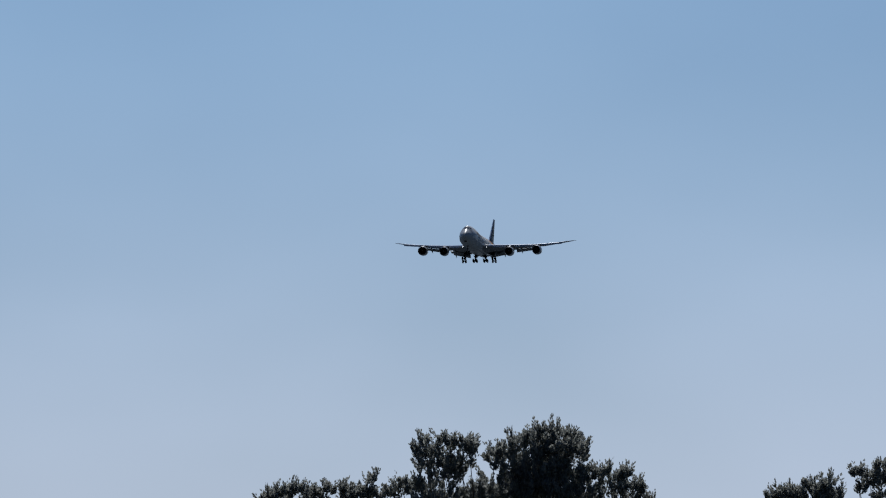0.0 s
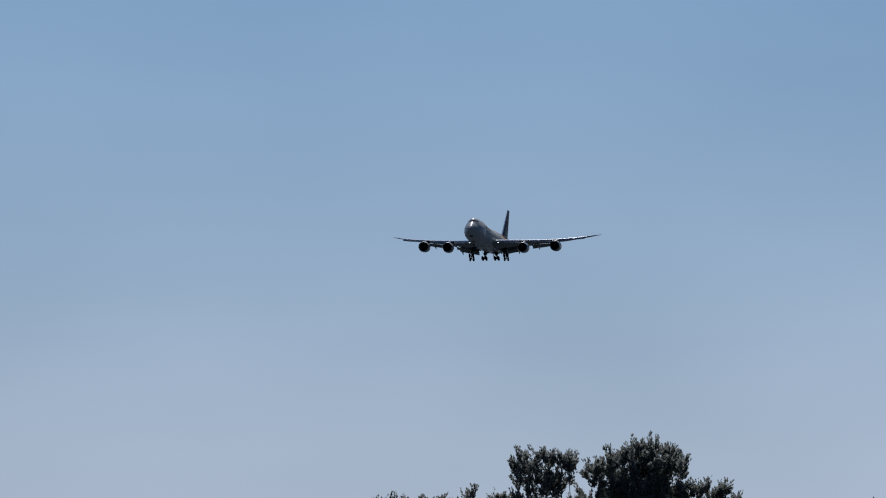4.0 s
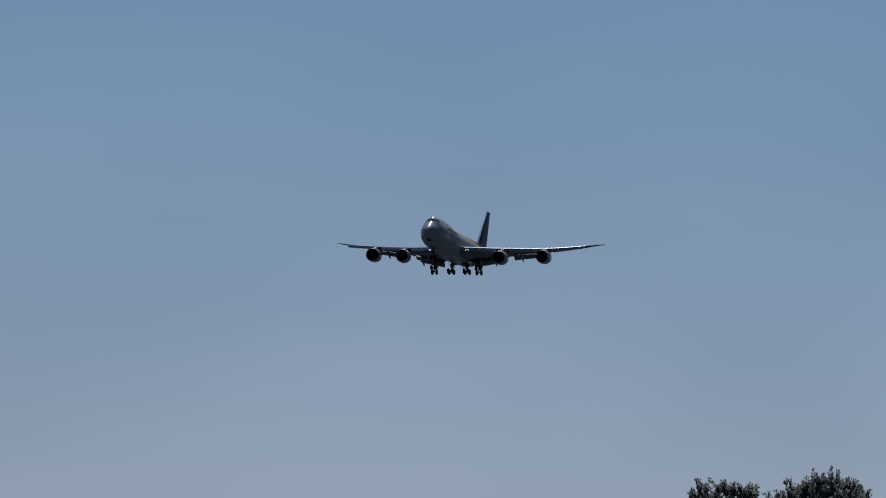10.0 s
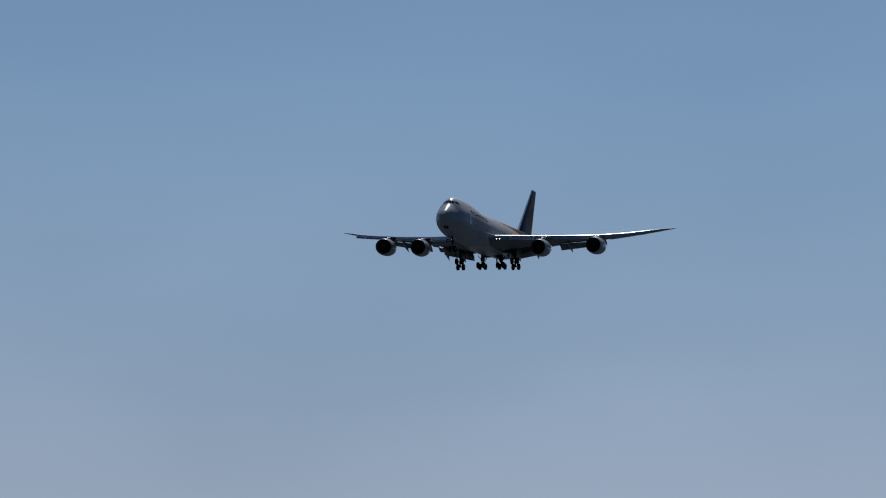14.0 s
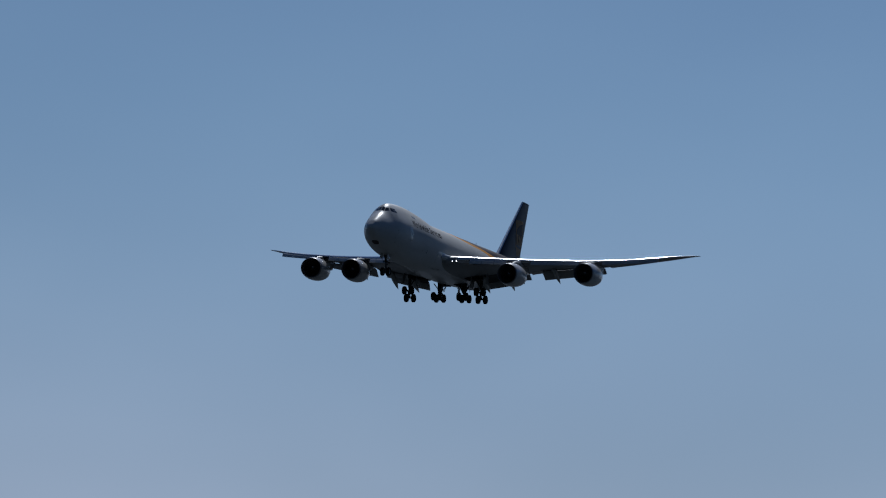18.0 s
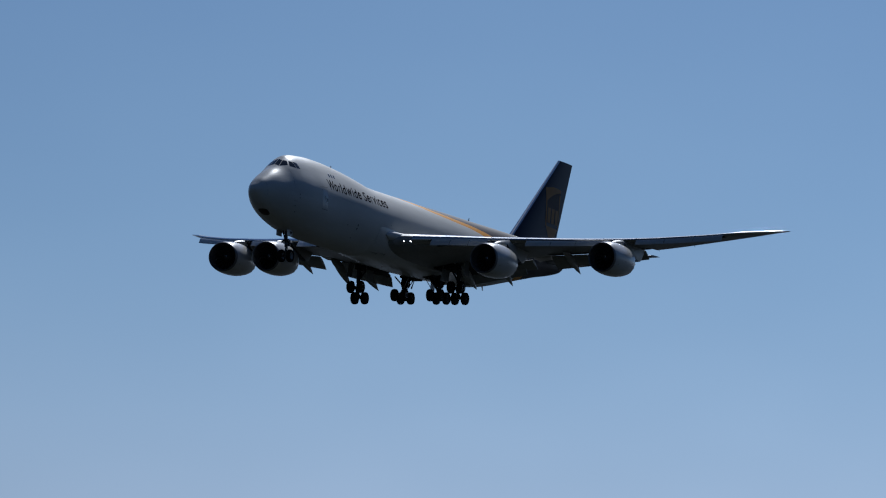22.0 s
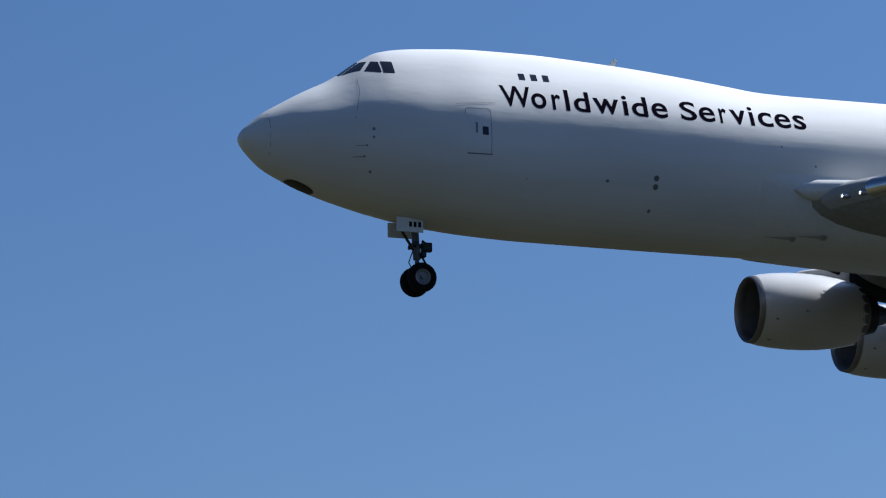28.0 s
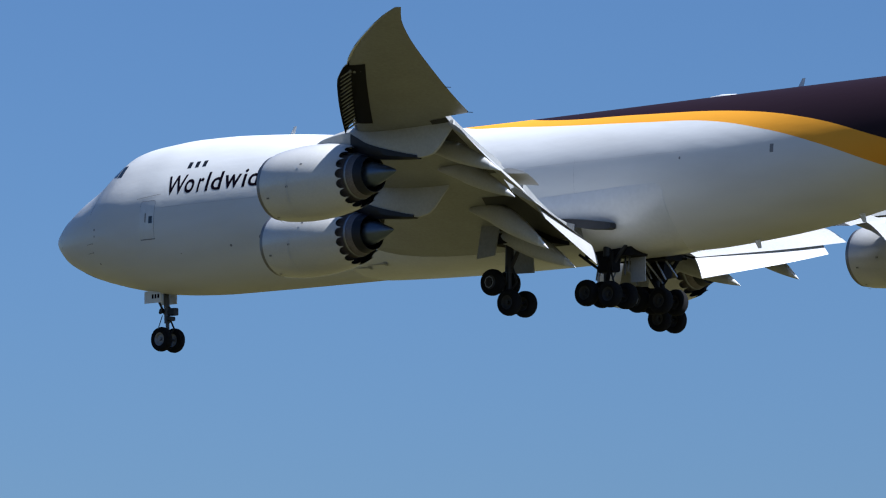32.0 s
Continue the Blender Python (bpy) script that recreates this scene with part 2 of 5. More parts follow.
def table(rows, s):
    """Smooth monotone interpolation in rows of pairs."""
    xs, ys = [r[0] for r in rows], [r[1] for r in rows]
    n = len(xs)
    if s <= xs[0]:
        return ys[0]
    if s >= xs[-1]:
        return ys[-1]
    i = max(k for k in range(n - 1) if xs[k] <= s)

    def slope(k):
        if k == 0:
            return (ys[1] - ys[0]) / (xs[1] - xs[0])
        if k == n - 1:
            return (ys[k] - ys[k - 1]) / (xs[k] - xs[k - 1])
        d0 = (ys[k] - ys[k - 1]) / (xs[k] - xs[k - 1])
        d1 = (ys[k + 1] - ys[k]) / (xs[k + 1] - xs[k])
        return 0 if d0 * d1 <= 0 else 2 * d0 * d1 / (d0 + d1)

    h = xs[i + 1] - xs[i]
    u = (s - xs[i]) / h
    a, b = slope(i) * h, slope(i + 1) * h
    return (2 * u**3 - 3 * u * u + 1) * ys[i] + (u**3 - 2 * u * u + u) * a + (3 * u * u - 2 * u**3) * ys[i + 1] + (u**3 - u * u) * b


# ---- materials ----
def material(name, colour, rough=0.5, metal=0.0, vary=0.06, scale=1.0, bump=0.0, coat=0.0, fine=12.0, gloss=0.5):
    m = bpy.data.materials.new(name)
    m.use_nodes = True
    nt = m.node_tree
    b = nt.nodes["Principled BSDF"]
    co = nt.nodes.new("ShaderNodeTexCoord")
    n1, n2 = nt.nodes.new("ShaderNodeTexNoise"), nt.nodes.new("ShaderNodeTexNoise")
    n1.inputs["Scale"].default_value, n1.inputs["Detail"].default_value = scale, 4
    n2.inputs["Scale"].default_value, n2.inputs["Detail"].default_value = scale * fine, 5
    add = nt.nodes.new("ShaderNodeMath")
    add.operation = "MULTIPLY_ADD"
    add.inputs[1].default_value = 0.6
    ramp = nt.nodes.new("ShaderNodeMapRange")
    ramp.inputs["From Min"].default_value, ramp.inputs["From Max"].default_value = 0.45, 1.15
    ramp.inputs["To Min"].default_value, ramp.inputs["To Max"].default_value = 1 - vary * 2, 1 + vary
    mix = nt.nodes.new("ShaderNodeVectorMath")
    mix.operation = "SCALE"
    mix.inputs[0].default_value = colour
    for n in (n1, n2):
        nt.links.new(co.outputs["Object"], n.inputs["Vector"])
    nt.links.new(n1.outputs["Fac"], add.inputs[0])
    nt.links.new(n2.outputs["Fac"], add.inputs[2])
    nt.links.new(add.outputs[0], ramp.inputs["Value"])
    nt.links.new(ramp.outputs[0], mix.inputs["Scale"])
    nt.links.new(mix.outputs[0], b.inputs["Base Color"])
    b.inputs["Roughness"].default_value, b.inputs["Metallic"].default_value = rough, metal
    b.inputs["Coat Weight"].default_value, b.inputs["Coat Roughness"].default_value = coat, 0.12
    b.inputs["Specular IOR Level"].default_value = gloss
    if bump:
        bp = nt.nodes.new("ShaderNodeBump")
        bp.inputs["Strength"].default_value, bp.inputs["Distance"].default_value = bump, 0.02
        nt.links.new(n2.outputs["Fac"], bp.inputs["Height"])
        nt.links.new(bp.outputs[0], b.inputs["Normal"])
    return m


def glowing(name, colour, strength):
    m = bpy.data.materials.new(name)
    m.use_nodes = True
    b = m.node_tree.nodes["Principled BSDF"]
    b.inputs["Base Color"].default_value = (*colour, 1)
    b.inputs["Emission Color"].default_value = (*colour, 1)
    b.inputs["Emission Strength"].default_value = strength
    return m


WHITE, ORANGE, BROWN = (0.575, 0.575, 0.56), (0.68, 0.30, 0.02), (0.015, 0.008, 0.012)
white_paint = material("white_paint", WHITE, 0.24, vary=0.04, scale=0.4, coat=0.15)
# fin brown turned navy: the blue of reflected sky is in the colour
sky_tinted_brown = material("sky_tinted_brown", (0.010, 0.013, 0.038), 0.45, vary=0.05, scale=0.5, gloss=0.10)
orange_paint = material("orange_paint", ORANGE, 0.35, vary=0.05, scale=0.5, coat=0.2)
wing_paint = material("wing_paint", (0.25, 0.255, 0.25), 0.42, vary=0.12, scale=0.5, gloss=0.35)
# dark grey that stands for the shade in the flap coves
cove_shade = material("cove_shade", (0.05, 0.051, 0.052), 0.6, vary=0.15, scale=0.8, gloss=0.2)
well_grey = material("well_grey", (0.035, 0.036, 0.038), 0.6, gloss=0.2)
edge_paint = material("edge_paint", (0.50, 0.50, 0.49), 0.17, vary=0.08, scale=0.7, gloss=0.6)
fairing_paint = material("fairing_paint", (0.42, 0.42, 0.405), 0.4, vary=0.08, scale=0.7, gloss=0.35)
flap_paint = material("flap_paint", (0.32, 0.32, 0.315), 0.45, vary=0.08, scale=0.7, gloss=0.35)
lip_metal = material("lip_metal", (0.22, 0.21, 0.21), 0.45, 0.7, 0.1, 2.0)
edge_metal = material("edge_metal", (0.52, 0.53, 0.55), 0.22, 1.0, 0.08, 2.0)
bare_metal = material("bare_metal", (0.62, 0.63, 0.65), 0.27, 1.0, 0.05, 2.0)
dull_metal = material("dull_metal", (0.30, 0.31, 0.33), 0.42, 0.9, 0.15, 3.0)
hot_metal = material("hot_metal", (0.17, 0.18, 0.22), 0.4, 0.9, 0.2, 3.0)
# gear grey taken near-black for the shade under the belly
gear_paint = material("gear_paint", (0.020, 0.021, 0.023), 0.5, 0.2, 0.15, 5.0, gloss=0.3)
# near-black for shade inside hollows; the jacks and static wicks share it
shade_black = material("shade_black", (0.006, 0.006, 0.007), 0.8, 0.0, 0.2, 3.0, gloss=0.15)
rubber = material("rubber", (0.007, 0.007, 0.008), 0.95, 0.0, 0.2, 6.0, 0.2, gloss=0.15)
glass = material("cockpit_glass", (0.012, 0.014, 0.018), 0.08, 0.0, 0.0)
lettering = material("lettering", (0.007, 0.005, 0.010), 0.9, vary=0.02, gloss=0.0)
seam = material("seam", (0.16, 0.16, 0.165), 0.7)
faint_seam = material("faint_seam", (0.48, 0.48, 0.475), 0.6)
fan_metal = material("fan_metal", (0.06, 0.06, 0.065), 0.35, 0.6)
lamp_glow = glowing("lamp_glow", (1.0, 0.90, 0.76), 9.0)


def livery():
    """White forward, brown aft, with an orange band that sweeps from the crown down to the belly."""
    m = bpy.data.materials.new("livery")
    m.use_nodes = True
    nt = m.node_tree
    b = nt.nodes["Principled BSDF"]
    co = nt.nodes.new("ShaderNodeTexCoord")
    sep = nt.nodes.new("ShaderNodeSeparateXYZ")
    nt.links.new(co.outputs["Object"], sep.inputs[0])

    def above(points):
        rng = nt.nodes.new("ShaderNodeMapRange")
        rng.inputs["From Min"].default_value, rng.inputs["From Max"].default_value = 9.0, -39.0
        nt.links.new(sep.outputs["X"], rng.inputs["Value"])
        cur = nt.nodes.new("ShaderNodeFloatCurve")
        c = cur.mapping.curves[0]
        for k, (s, z) in enumerate(points):
            p = ((s - 26.0) / 48.0, z / 12.0)
            if k == 0 or k == len(points) - 1:
                c.points[0 if k == 0 else len(c.points) - 1].location = p
            else:
                c.points.new(*p)
        for p in c.points:
            p.handle_type = "AUTO_CLAMPED"
        cur.mapping.update()
        nt.links.new(rng.outputs[0], cur.inputs["Value"])
        mul = nt.nodes.new("ShaderNodeMath")
        mul.operation = "MULTIPLY"
        mul.inputs[1].default_value = 12.0
        nt.links.new(cur.outputs[0], mul.inputs[0])
        gt = nt.nodes.new("ShaderNodeMath")
        gt.operation = "GREATER_THAN"
        nt.links.new(sep.outputs["Z"], gt.inputs[0])
        nt.links.new(mul.outputs[0], gt.inputs[1])
        return gt.outputs[0]

    low = above(((26, 11.9), (28.6, 9.4), (30, 9.0), (33, 8.76), (36.6, 8.47), (42.3, 8.12), (46, 7.86), (50, 7.1), (53.5, 6.1), (56.2, 5.1), (58.4, 4.2), (61.5, 2.5), (74, 0.0)))
    high = above(((26, 11.9), (33, 9.3), (36, 8.86), (41.5, 8.60), (47.9, 8.18), (52.4, 7.45), (56.6, 6.25), (59.0, 5.4), (61.2, 4.55), (64.5, 3.0), (74, 0.0)))
    m1, m2, m3 = (nt.nodes.new("ShaderNodeMix") for _ in range(3))
    for q in (m1, m2, m3):
        q.data_type = "RGBA"
    dirt = nt.nodes.new("ShaderNodeTexNoise")
    dirt.inputs["Scale"].default_value, dirt.inputs["Detail"].default_value = 0.35, 6
    mapn = nt.nodes.new("ShaderNodeMapping")
    mapn.inputs["Scale"].default_value = (0.35, 1.0, 1.6)
    nt.links.new(co.outputs["Object"], mapn.inputs[0])
    nt.links.new(mapn.outputs[0], dirt.inputs["Vector"])
    rr = nt.nodes.new("ShaderNodeMapRange")
    rr.inputs["From Min"].default_value, rr.inputs["From Max"].default_value = 0.35, 0.75
    nt.links.new(dirt.outputs["Fac"], rr.inputs["Value"])
    nt.links.new(rr.outputs[0], m1.inputs[0])
    m1.inputs[6].default_value, m1.inputs[7].default_value = (0.605, 0.605, 0.588, 1), (0.525, 0.523, 0.505, 1)
    m2.inputs[7].default_value, m3.inputs[7].default_value = (*ORANGE, 1), (*BROWN, 1)
    nt.links.new(low, m2.inputs[0])
    nt.links.new(high, m3.inputs[0])
    nt.links.new(m1.outputs[2], m2.inputs[6])
    nt.links.new(m2.outputs[2], m3.inputs[6])
    nt.links.new(m3.outputs[2], b.inputs["Base Color"])
    # faint waviness of the riveted sheets
    sheet = nt.nodes.new("ShaderNodeTexNoise")
    sheet.inputs["Scale"].default_value, sheet.inputs["Detail"].default_value = 1.4, 3
    spread = nt.nodes.new("ShaderNodeMapping")
    spread.inputs["Scale"].default_value = (0.45, 1.0, 1.3)
    nt.links.new(co.outputs["Object"], spread.inputs[0])
    nt.links.new(spread.outputs[0], sheet.inputs["Vector"])
    dent = nt.nodes.new("ShaderNodeBump")
    dent.inputs["Strength"].default_value, dent.inputs["Distance"].default_value = 0.35, 0.035
    nt.links.new(sheet.outputs["Fac"], dent.inputs["Height"])
    nt.links.new(dent.outputs[0], b.inputs["Normal"])
    # the nose keeps its gloss, the paint behind it is weathered and duller
    fresh = nt.nodes.new("ShaderNodeMapRange")
    fresh.inputs["From Min"].default_value, fresh.inputs["From Max"].default_value = 23.5, 28.5
    fresh.inputs["To Min"].default_value, fresh.inputs["To Max"].default_value = 0.10, 0.21
    nt.links.new(sep.outputs["X"], fresh.inputs["Value"])
    dull = nt.nodes.new("ShaderNodeMapRange")
    dull.inputs["From Min"].default_value, dull.inputs["From Max"].default_value = 23.5, 28.5
    dull.inputs["To Min"].default_value, dull.inputs["To Max"].default_value = 0.56, 0.31
    nt.links.new(sep.outputs["X"], dull.inputs["Value"])
    nt.links.new(dull.outputs[0], b.inputs["Roughness"])
    nt.links.new(fresh.outputs[0], b.inputs["Specular IOR Level"])
    return m


livery_paint = livery()

# ---- ground ----
def leaf_material(name, a, b_):
    m = bpy.data.materials.new(name)
    m.use_nodes = True
    nt = m.node_tree
    b = nt.nodes["Principled BSDF"]
    g = nt.nodes.new("ShaderNodeNewGeometry")
    mix = nt.nodes.new("ShaderNodeMix")
    mix.data_type = "RGBA"
    mix.inputs[6].default_value, mix.inputs[7].default_value = (*a, 1), (*b_, 1)
    nt.links.new(g.outputs["Random Per Island"], mix.inputs[0])
    nt.links.new(mix.outputs[2], b.inputs["Base Color"])
    b.inputs["Roughness"].default_value = 0.45
    b.inputs["Coat Weight"].default_value, b.inputs["Coat Roughness"].default_value = 0.8, 0.35
    through_light = nt.nodes.new("ShaderNodeBsdfTranslucent")
    nt.links.new(mix.outputs[2], through_light.inputs["Color"])
    both = nt.nodes.new("ShaderNodeMixShader")
    both.inputs[0].default_value = 0.5
    nt.links.new(b.outputs[0], both.inputs[1])
    nt.links.new(through_light.outputs[0], both.inputs[2])
    nt.links.new(both.outputs[0], nt.nodes["Material Output"].inputs["Surface"])
    return m


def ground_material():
    """Unseen ground zoned for bounced light: dark, paler olive near the end, grey-blue far."""
    m = material("bounce_zoned_ground", (0.5, 0.5, 0.5), 0.95, vary=0.25, scale=0.02, bump=0.5, fine=30.0, gloss=0.1)
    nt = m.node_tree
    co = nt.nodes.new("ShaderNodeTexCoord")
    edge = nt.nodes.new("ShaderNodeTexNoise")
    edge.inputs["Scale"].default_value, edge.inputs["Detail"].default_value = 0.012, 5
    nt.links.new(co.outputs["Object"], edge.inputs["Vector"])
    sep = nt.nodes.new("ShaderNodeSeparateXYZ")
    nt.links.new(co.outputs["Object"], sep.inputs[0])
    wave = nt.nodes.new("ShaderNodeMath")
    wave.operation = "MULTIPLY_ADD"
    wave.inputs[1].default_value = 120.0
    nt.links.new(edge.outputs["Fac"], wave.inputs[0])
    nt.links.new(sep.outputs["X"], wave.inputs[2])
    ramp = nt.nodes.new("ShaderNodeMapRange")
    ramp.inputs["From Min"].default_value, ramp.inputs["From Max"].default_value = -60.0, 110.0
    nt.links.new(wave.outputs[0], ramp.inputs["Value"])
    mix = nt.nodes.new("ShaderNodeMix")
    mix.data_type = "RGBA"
    # both zone colours are set by the light they throw up
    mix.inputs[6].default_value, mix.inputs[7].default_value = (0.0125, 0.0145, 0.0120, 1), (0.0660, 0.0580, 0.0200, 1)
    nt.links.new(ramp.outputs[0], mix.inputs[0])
    # grey-blue far zone, added to lift the distant jet's underside
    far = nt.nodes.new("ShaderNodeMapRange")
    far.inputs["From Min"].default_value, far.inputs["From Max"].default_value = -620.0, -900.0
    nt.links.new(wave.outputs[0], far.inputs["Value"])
    far_zone = nt.nodes.new("ShaderNodeMix")
    far_zone.data_type = "RGBA"
    far_zone.inputs[7].default_value = (0.042, 0.052, 0.064, 1)
    nt.links.new(far.outputs[0], far_zone.inputs[0])
    nt.links.new(mix.outputs[2], far_zone.inputs[6])
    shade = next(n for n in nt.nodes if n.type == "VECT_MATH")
    nt.links.new(far_zone.outputs[2], shade.inputs[0])
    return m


zoned_ground = ground_material()
leaves = leaf_material("leaves", (0.19, 0.20, 0.18), (0.42, 0.42, 0.38))
bark = material("bark", (0.11, 0.085, 0.065), 0.9, vary=0.2, scale=4.0, bump=0.6)


def build_ground():
    rings, n = [0, 20, 60, 140, 160, 300, 800, 2000, 6000], 64
    verts = [(0, 0, 0)]
    faces = []
    for r in rings[1:]:
        for i in range(n):
            a = 2 * math.pi * i / n
            x, y = r * math.cos(a), r * math.sin(a)
            verts.append((x, y, 0.25 * noise.noise(Vector((x * 0.01, y * 0.01, 0))) if 20 < r < 900 else 0.0))
    for i in range(n):
        faces.append((0, 1 + i, 1 + (i + 1) % n))
    for k in range(len(rings) - 2):
        for i in range(n):
            a, b = 1 + k * n, 1 + (k + 1) * n
            faces.append((a + i, b + i, b + (i + 1) % n, a + (i + 1) % n))
    ob = part("ground", (verts, faces), zoned_ground, smooth=60)
    tagged(ob, "unseen ground to the horizon, zone colours set for bounced light", "ground", kind="structure")


build_ground()

# ---- the freighter: stations count aft from the nose, heights from the wheels' level on the ground ----
MIDSHIP = 35.0
TOP = ((.38, 5.62), (.42, 5.80), (.55, 6.0), (.85, 6.28), (1.39, 6.75), (2, 7.13), (3.1, 7.77), (4.19, 8.33), (4.63, 8.61), (5.4, 9.18), (5.83, 9.45), (6.38, 9.74), (7.48, 9.97), (8.6, 10.07), (10.8, 10.18), (13, 10.16), (15.2, 10.05), (17.4, 9.9), (19.6, 9.69), (21.8, 9.44), (23.3, 9.27), (25, 9.22), (32, 9.23), (45, 9.32), (56, 9.36), (64, 9.4), (69, 9.2), (72, 8.75), (73.5, 8.25), (73.8, 8.0))
BOT = ((.38, 5.62), (.42, 5.45), (.55, 5.24), (.86, 4.91), (1.43, 4.42), (2.3, 3.99), (3.6, 3.5), (4.66, 3.2), (6.4, 2.8), (8.6, 2.43), (10.8, 2.25), (13, 2.17), (20, 2.14), (44, 2.14), (48, 2.36), (52, 2.8), (58.6, 4.12), (65.7, 5.58), (73, 7.05), (73.8, 7.45))
WIDE = ((.38, .02), (.42, .24), (.55, .43), (.86, .69), (1.42, 1.03), (2.2, 1.42), (3.2, 1.86), (4.4, 2.30), (6, 2.75), (8, 3.08), (10.5, 3.25), (52, 3.25), (56, 3.1), (60, 2.78), (65, 2.15), (69, 1.45), (72, .82), (73.5, .42), (73.8, .3))
WAIST = ((0, 5.62), (4, 5.62), (10, 5.6), (20, 5.7), (48, 5.7), (56, 6.2), (62, 6.95), (68, 7.6), (73.8, 7.72))
ROUND = ((0, 2), (2, 1.9), (4, 1.7), (7, 1.65), (10, 1.75), (14, 1.85), (20, 1.9), (24, 1.9), (48, 1.92), (56, 2.05), (74, 2.05))


def at(s, y, z):
    return (MIDSHIP - s, y, z)


def crown_width(u, e):
    """Width over the widest line as a share of it, u from 0 there to 1 at the crown; e below 2 flattens the shoulders."""
    v = min(u / 0.65, 1.0)
    k = 2.0 + (e - 2.0) * v * v * (3 - 2 * v)
    return (1 - u ** k) ** (1 / k)


def half_width(s, z):
    """Half the fuselage's width at a station and a height."""
    w, m = table(WIDE, s), table(WAIST, s)
    if z >= m:
        u = (z - m) / max(table(TOP, s) - m, 1e-3)
        return w * crown_width(min(max(u, 0), 1), table(ROUND, s))
    u = (m - z) / max(m - table(BOT, s), 1e-3)
    return w * math.sqrt(1 - min(max(u, 0), 1) ** 2)


def fuselage_ring(s, n=128):
    w, m, t, b, e = table(WIDE, s), table(WAIST, s), table(TOP, s), table(BOT, s), table(ROUND, s)
    ring = []
    for i in range(n):
        a = 2 * math.pi * i / n
        c, d = math.cos(a), math.sin(a)
        y = w * (math.copysign(crown_width(d, e), c) if 0 <= d < 1 - 1e-9 else (0.0 if d > 0 else c))
        ring.append(at(s, y, m + (t - m if d >= 0 else m - b) * d))
    return ring


def skin_point(s, z, side, proud=0.012):
    """A point on the fuselage's side, a little proud of it."""
    y = half_width(s, z)
    e = 0.02
    dy_z = (half_width(s, z + e) - half_width(s, z - e)) / (2 * e)
    dy_s = (half_width(s + e, z) - half_width(max(s - e, 0), z)) / (2 * e)
    nrm = Vector((dy_s, 1.0, -dy_z)).normalized()
    q = Vector((MIDSHIP - s, y, z)) + nrm * proud
    return (q.x, side * q.y, q.z)


def skin_patch(corners, side, proud=0.012, nu=4, nv=4):
    """A four-sided panel laid on the fuselage's side; corners are pairs of station and height, in order round it."""
    (a, b, c, d) = corners
    verts, faces = [], []
    for j in range(nv + 1):
        for i in range(nu + 1):
            u, v = i / nu, j / nv
            s = (a[0] * (1 - u) + b[0] * u) * (1 - v) + (d[0] * (1 - u) + c[0] * u) * v
            z = (a[1] * (1 - u) + b[1] * u) * (1 - v) + (d[1] * (1 - u) + c[1] * u) * v
            verts.append(skin_point(s, z, side, proud))
    for j in range(nv):
        for i in range(nu):
            k = j * (nu + 1) + i
            faces.append((k, k + 1, k + nu + 2, k + nu + 1))
    if side < 0:
        faces = [f[::-1] for f in faces]
    return verts, [f[::-1] for f in faces]


def rect(s, z, w, h):
    return ((s - w / 2, z - h / 2), (s + w / 2, z - h / 2), (s + w / 2, z + h / 2), (s - w / 2, z + h / 2))


WING_LE = ((0, 22.6), (3.3, 24.75), (4.2, 25.6), (5.5, 27.2), (7, 28.88), (28.3, 47.4), (29.5, 48.6), (30.8, 50.3), (32, 52.2), (33, 53.9), (33.6, 55.2))
WING_TE = ((0, 40.9), (3.3, 41.2), (12, 44.4), (22, 48.9), (28.5, 52.2), (31, 53.6), (32.5, 54.6), (33.6, 55.6))
WING_LZ = ((0, 3.9), (3.3, 4.05), (4.2, 4.18), (7, 4.62), (12, 5.1), (21, 6.05), (28.5, 7.4), (31, 8.1), (33.6, 8.85))
WING_TZ = ((0, 2.55), (3.3, 2.75), (10, 4.05), (12, 4.65), (16, 5.2), (22, 6.1), (28.5, 7.5), (31, 8.1), (33.6, 8.83))
WING_TH = ((0, .145), (7, .118), (12, .10), (28.5, .09), (33.6, .085))


def foil(t, x, camber=0.012):
    """Upper and lower heights of an aerofoil at x of its chord."""
    h = 5 * t * (0.2969 * math.sqrt(max(x, 0)) - 0.126 * x - 0.3516 * x**2 + 0.2843 * x**3 - 0.1015 * x**4)
    c = camber * 4 * x * (1 - x)
    return c + h, c - h


def foil_ring(y, le, te, t, lo=0.0, hi=1.0, n=14, camber=0.012):
    """A closed ring from station-height pairs of the leading and trailing edge."""
    xs = [lo + (hi - lo) * (1 - math.cos(math.pi * k / n)) / 2 for k in range(n + 1)]
    c = Vector((te[0] - le[0], te[1] - le[1]))
    up = Vector((-c.y, c.x))
    pts = []
    for x, k in [(x, 0) for x in xs] + [(x, 1) for x in xs[-1 if hi < 1 else -2:0:-1]]:
        q = Vector(le) + c * x + up * foil(t, x, camber)[k]
        pts.append(at(q.x, y, q.y))
    return pts


def wing_edges(y):
    return (table(WING_LE, y), table(WING_LZ, y)), (table(WING_TE, y), table(WING_TZ, y)), table(WING_TH, y)


def mirrored(geo, side):
    if side > 0:
        return geo
    return [(x, -y, z) for x, y, z in geo[0]], [f[::-1] for f in geo[1]]


def wing_piece(y0, y1, hi, side, lo=0.0, steps=6):
    rings = []
    for k in range(steps + 1):
        y = y0 + (y1 - y0) * k / steps
        le, te, t = wing_edges(y)
        rings.append(foil_ring(y, le, te, t, lo, hi))
    return rings


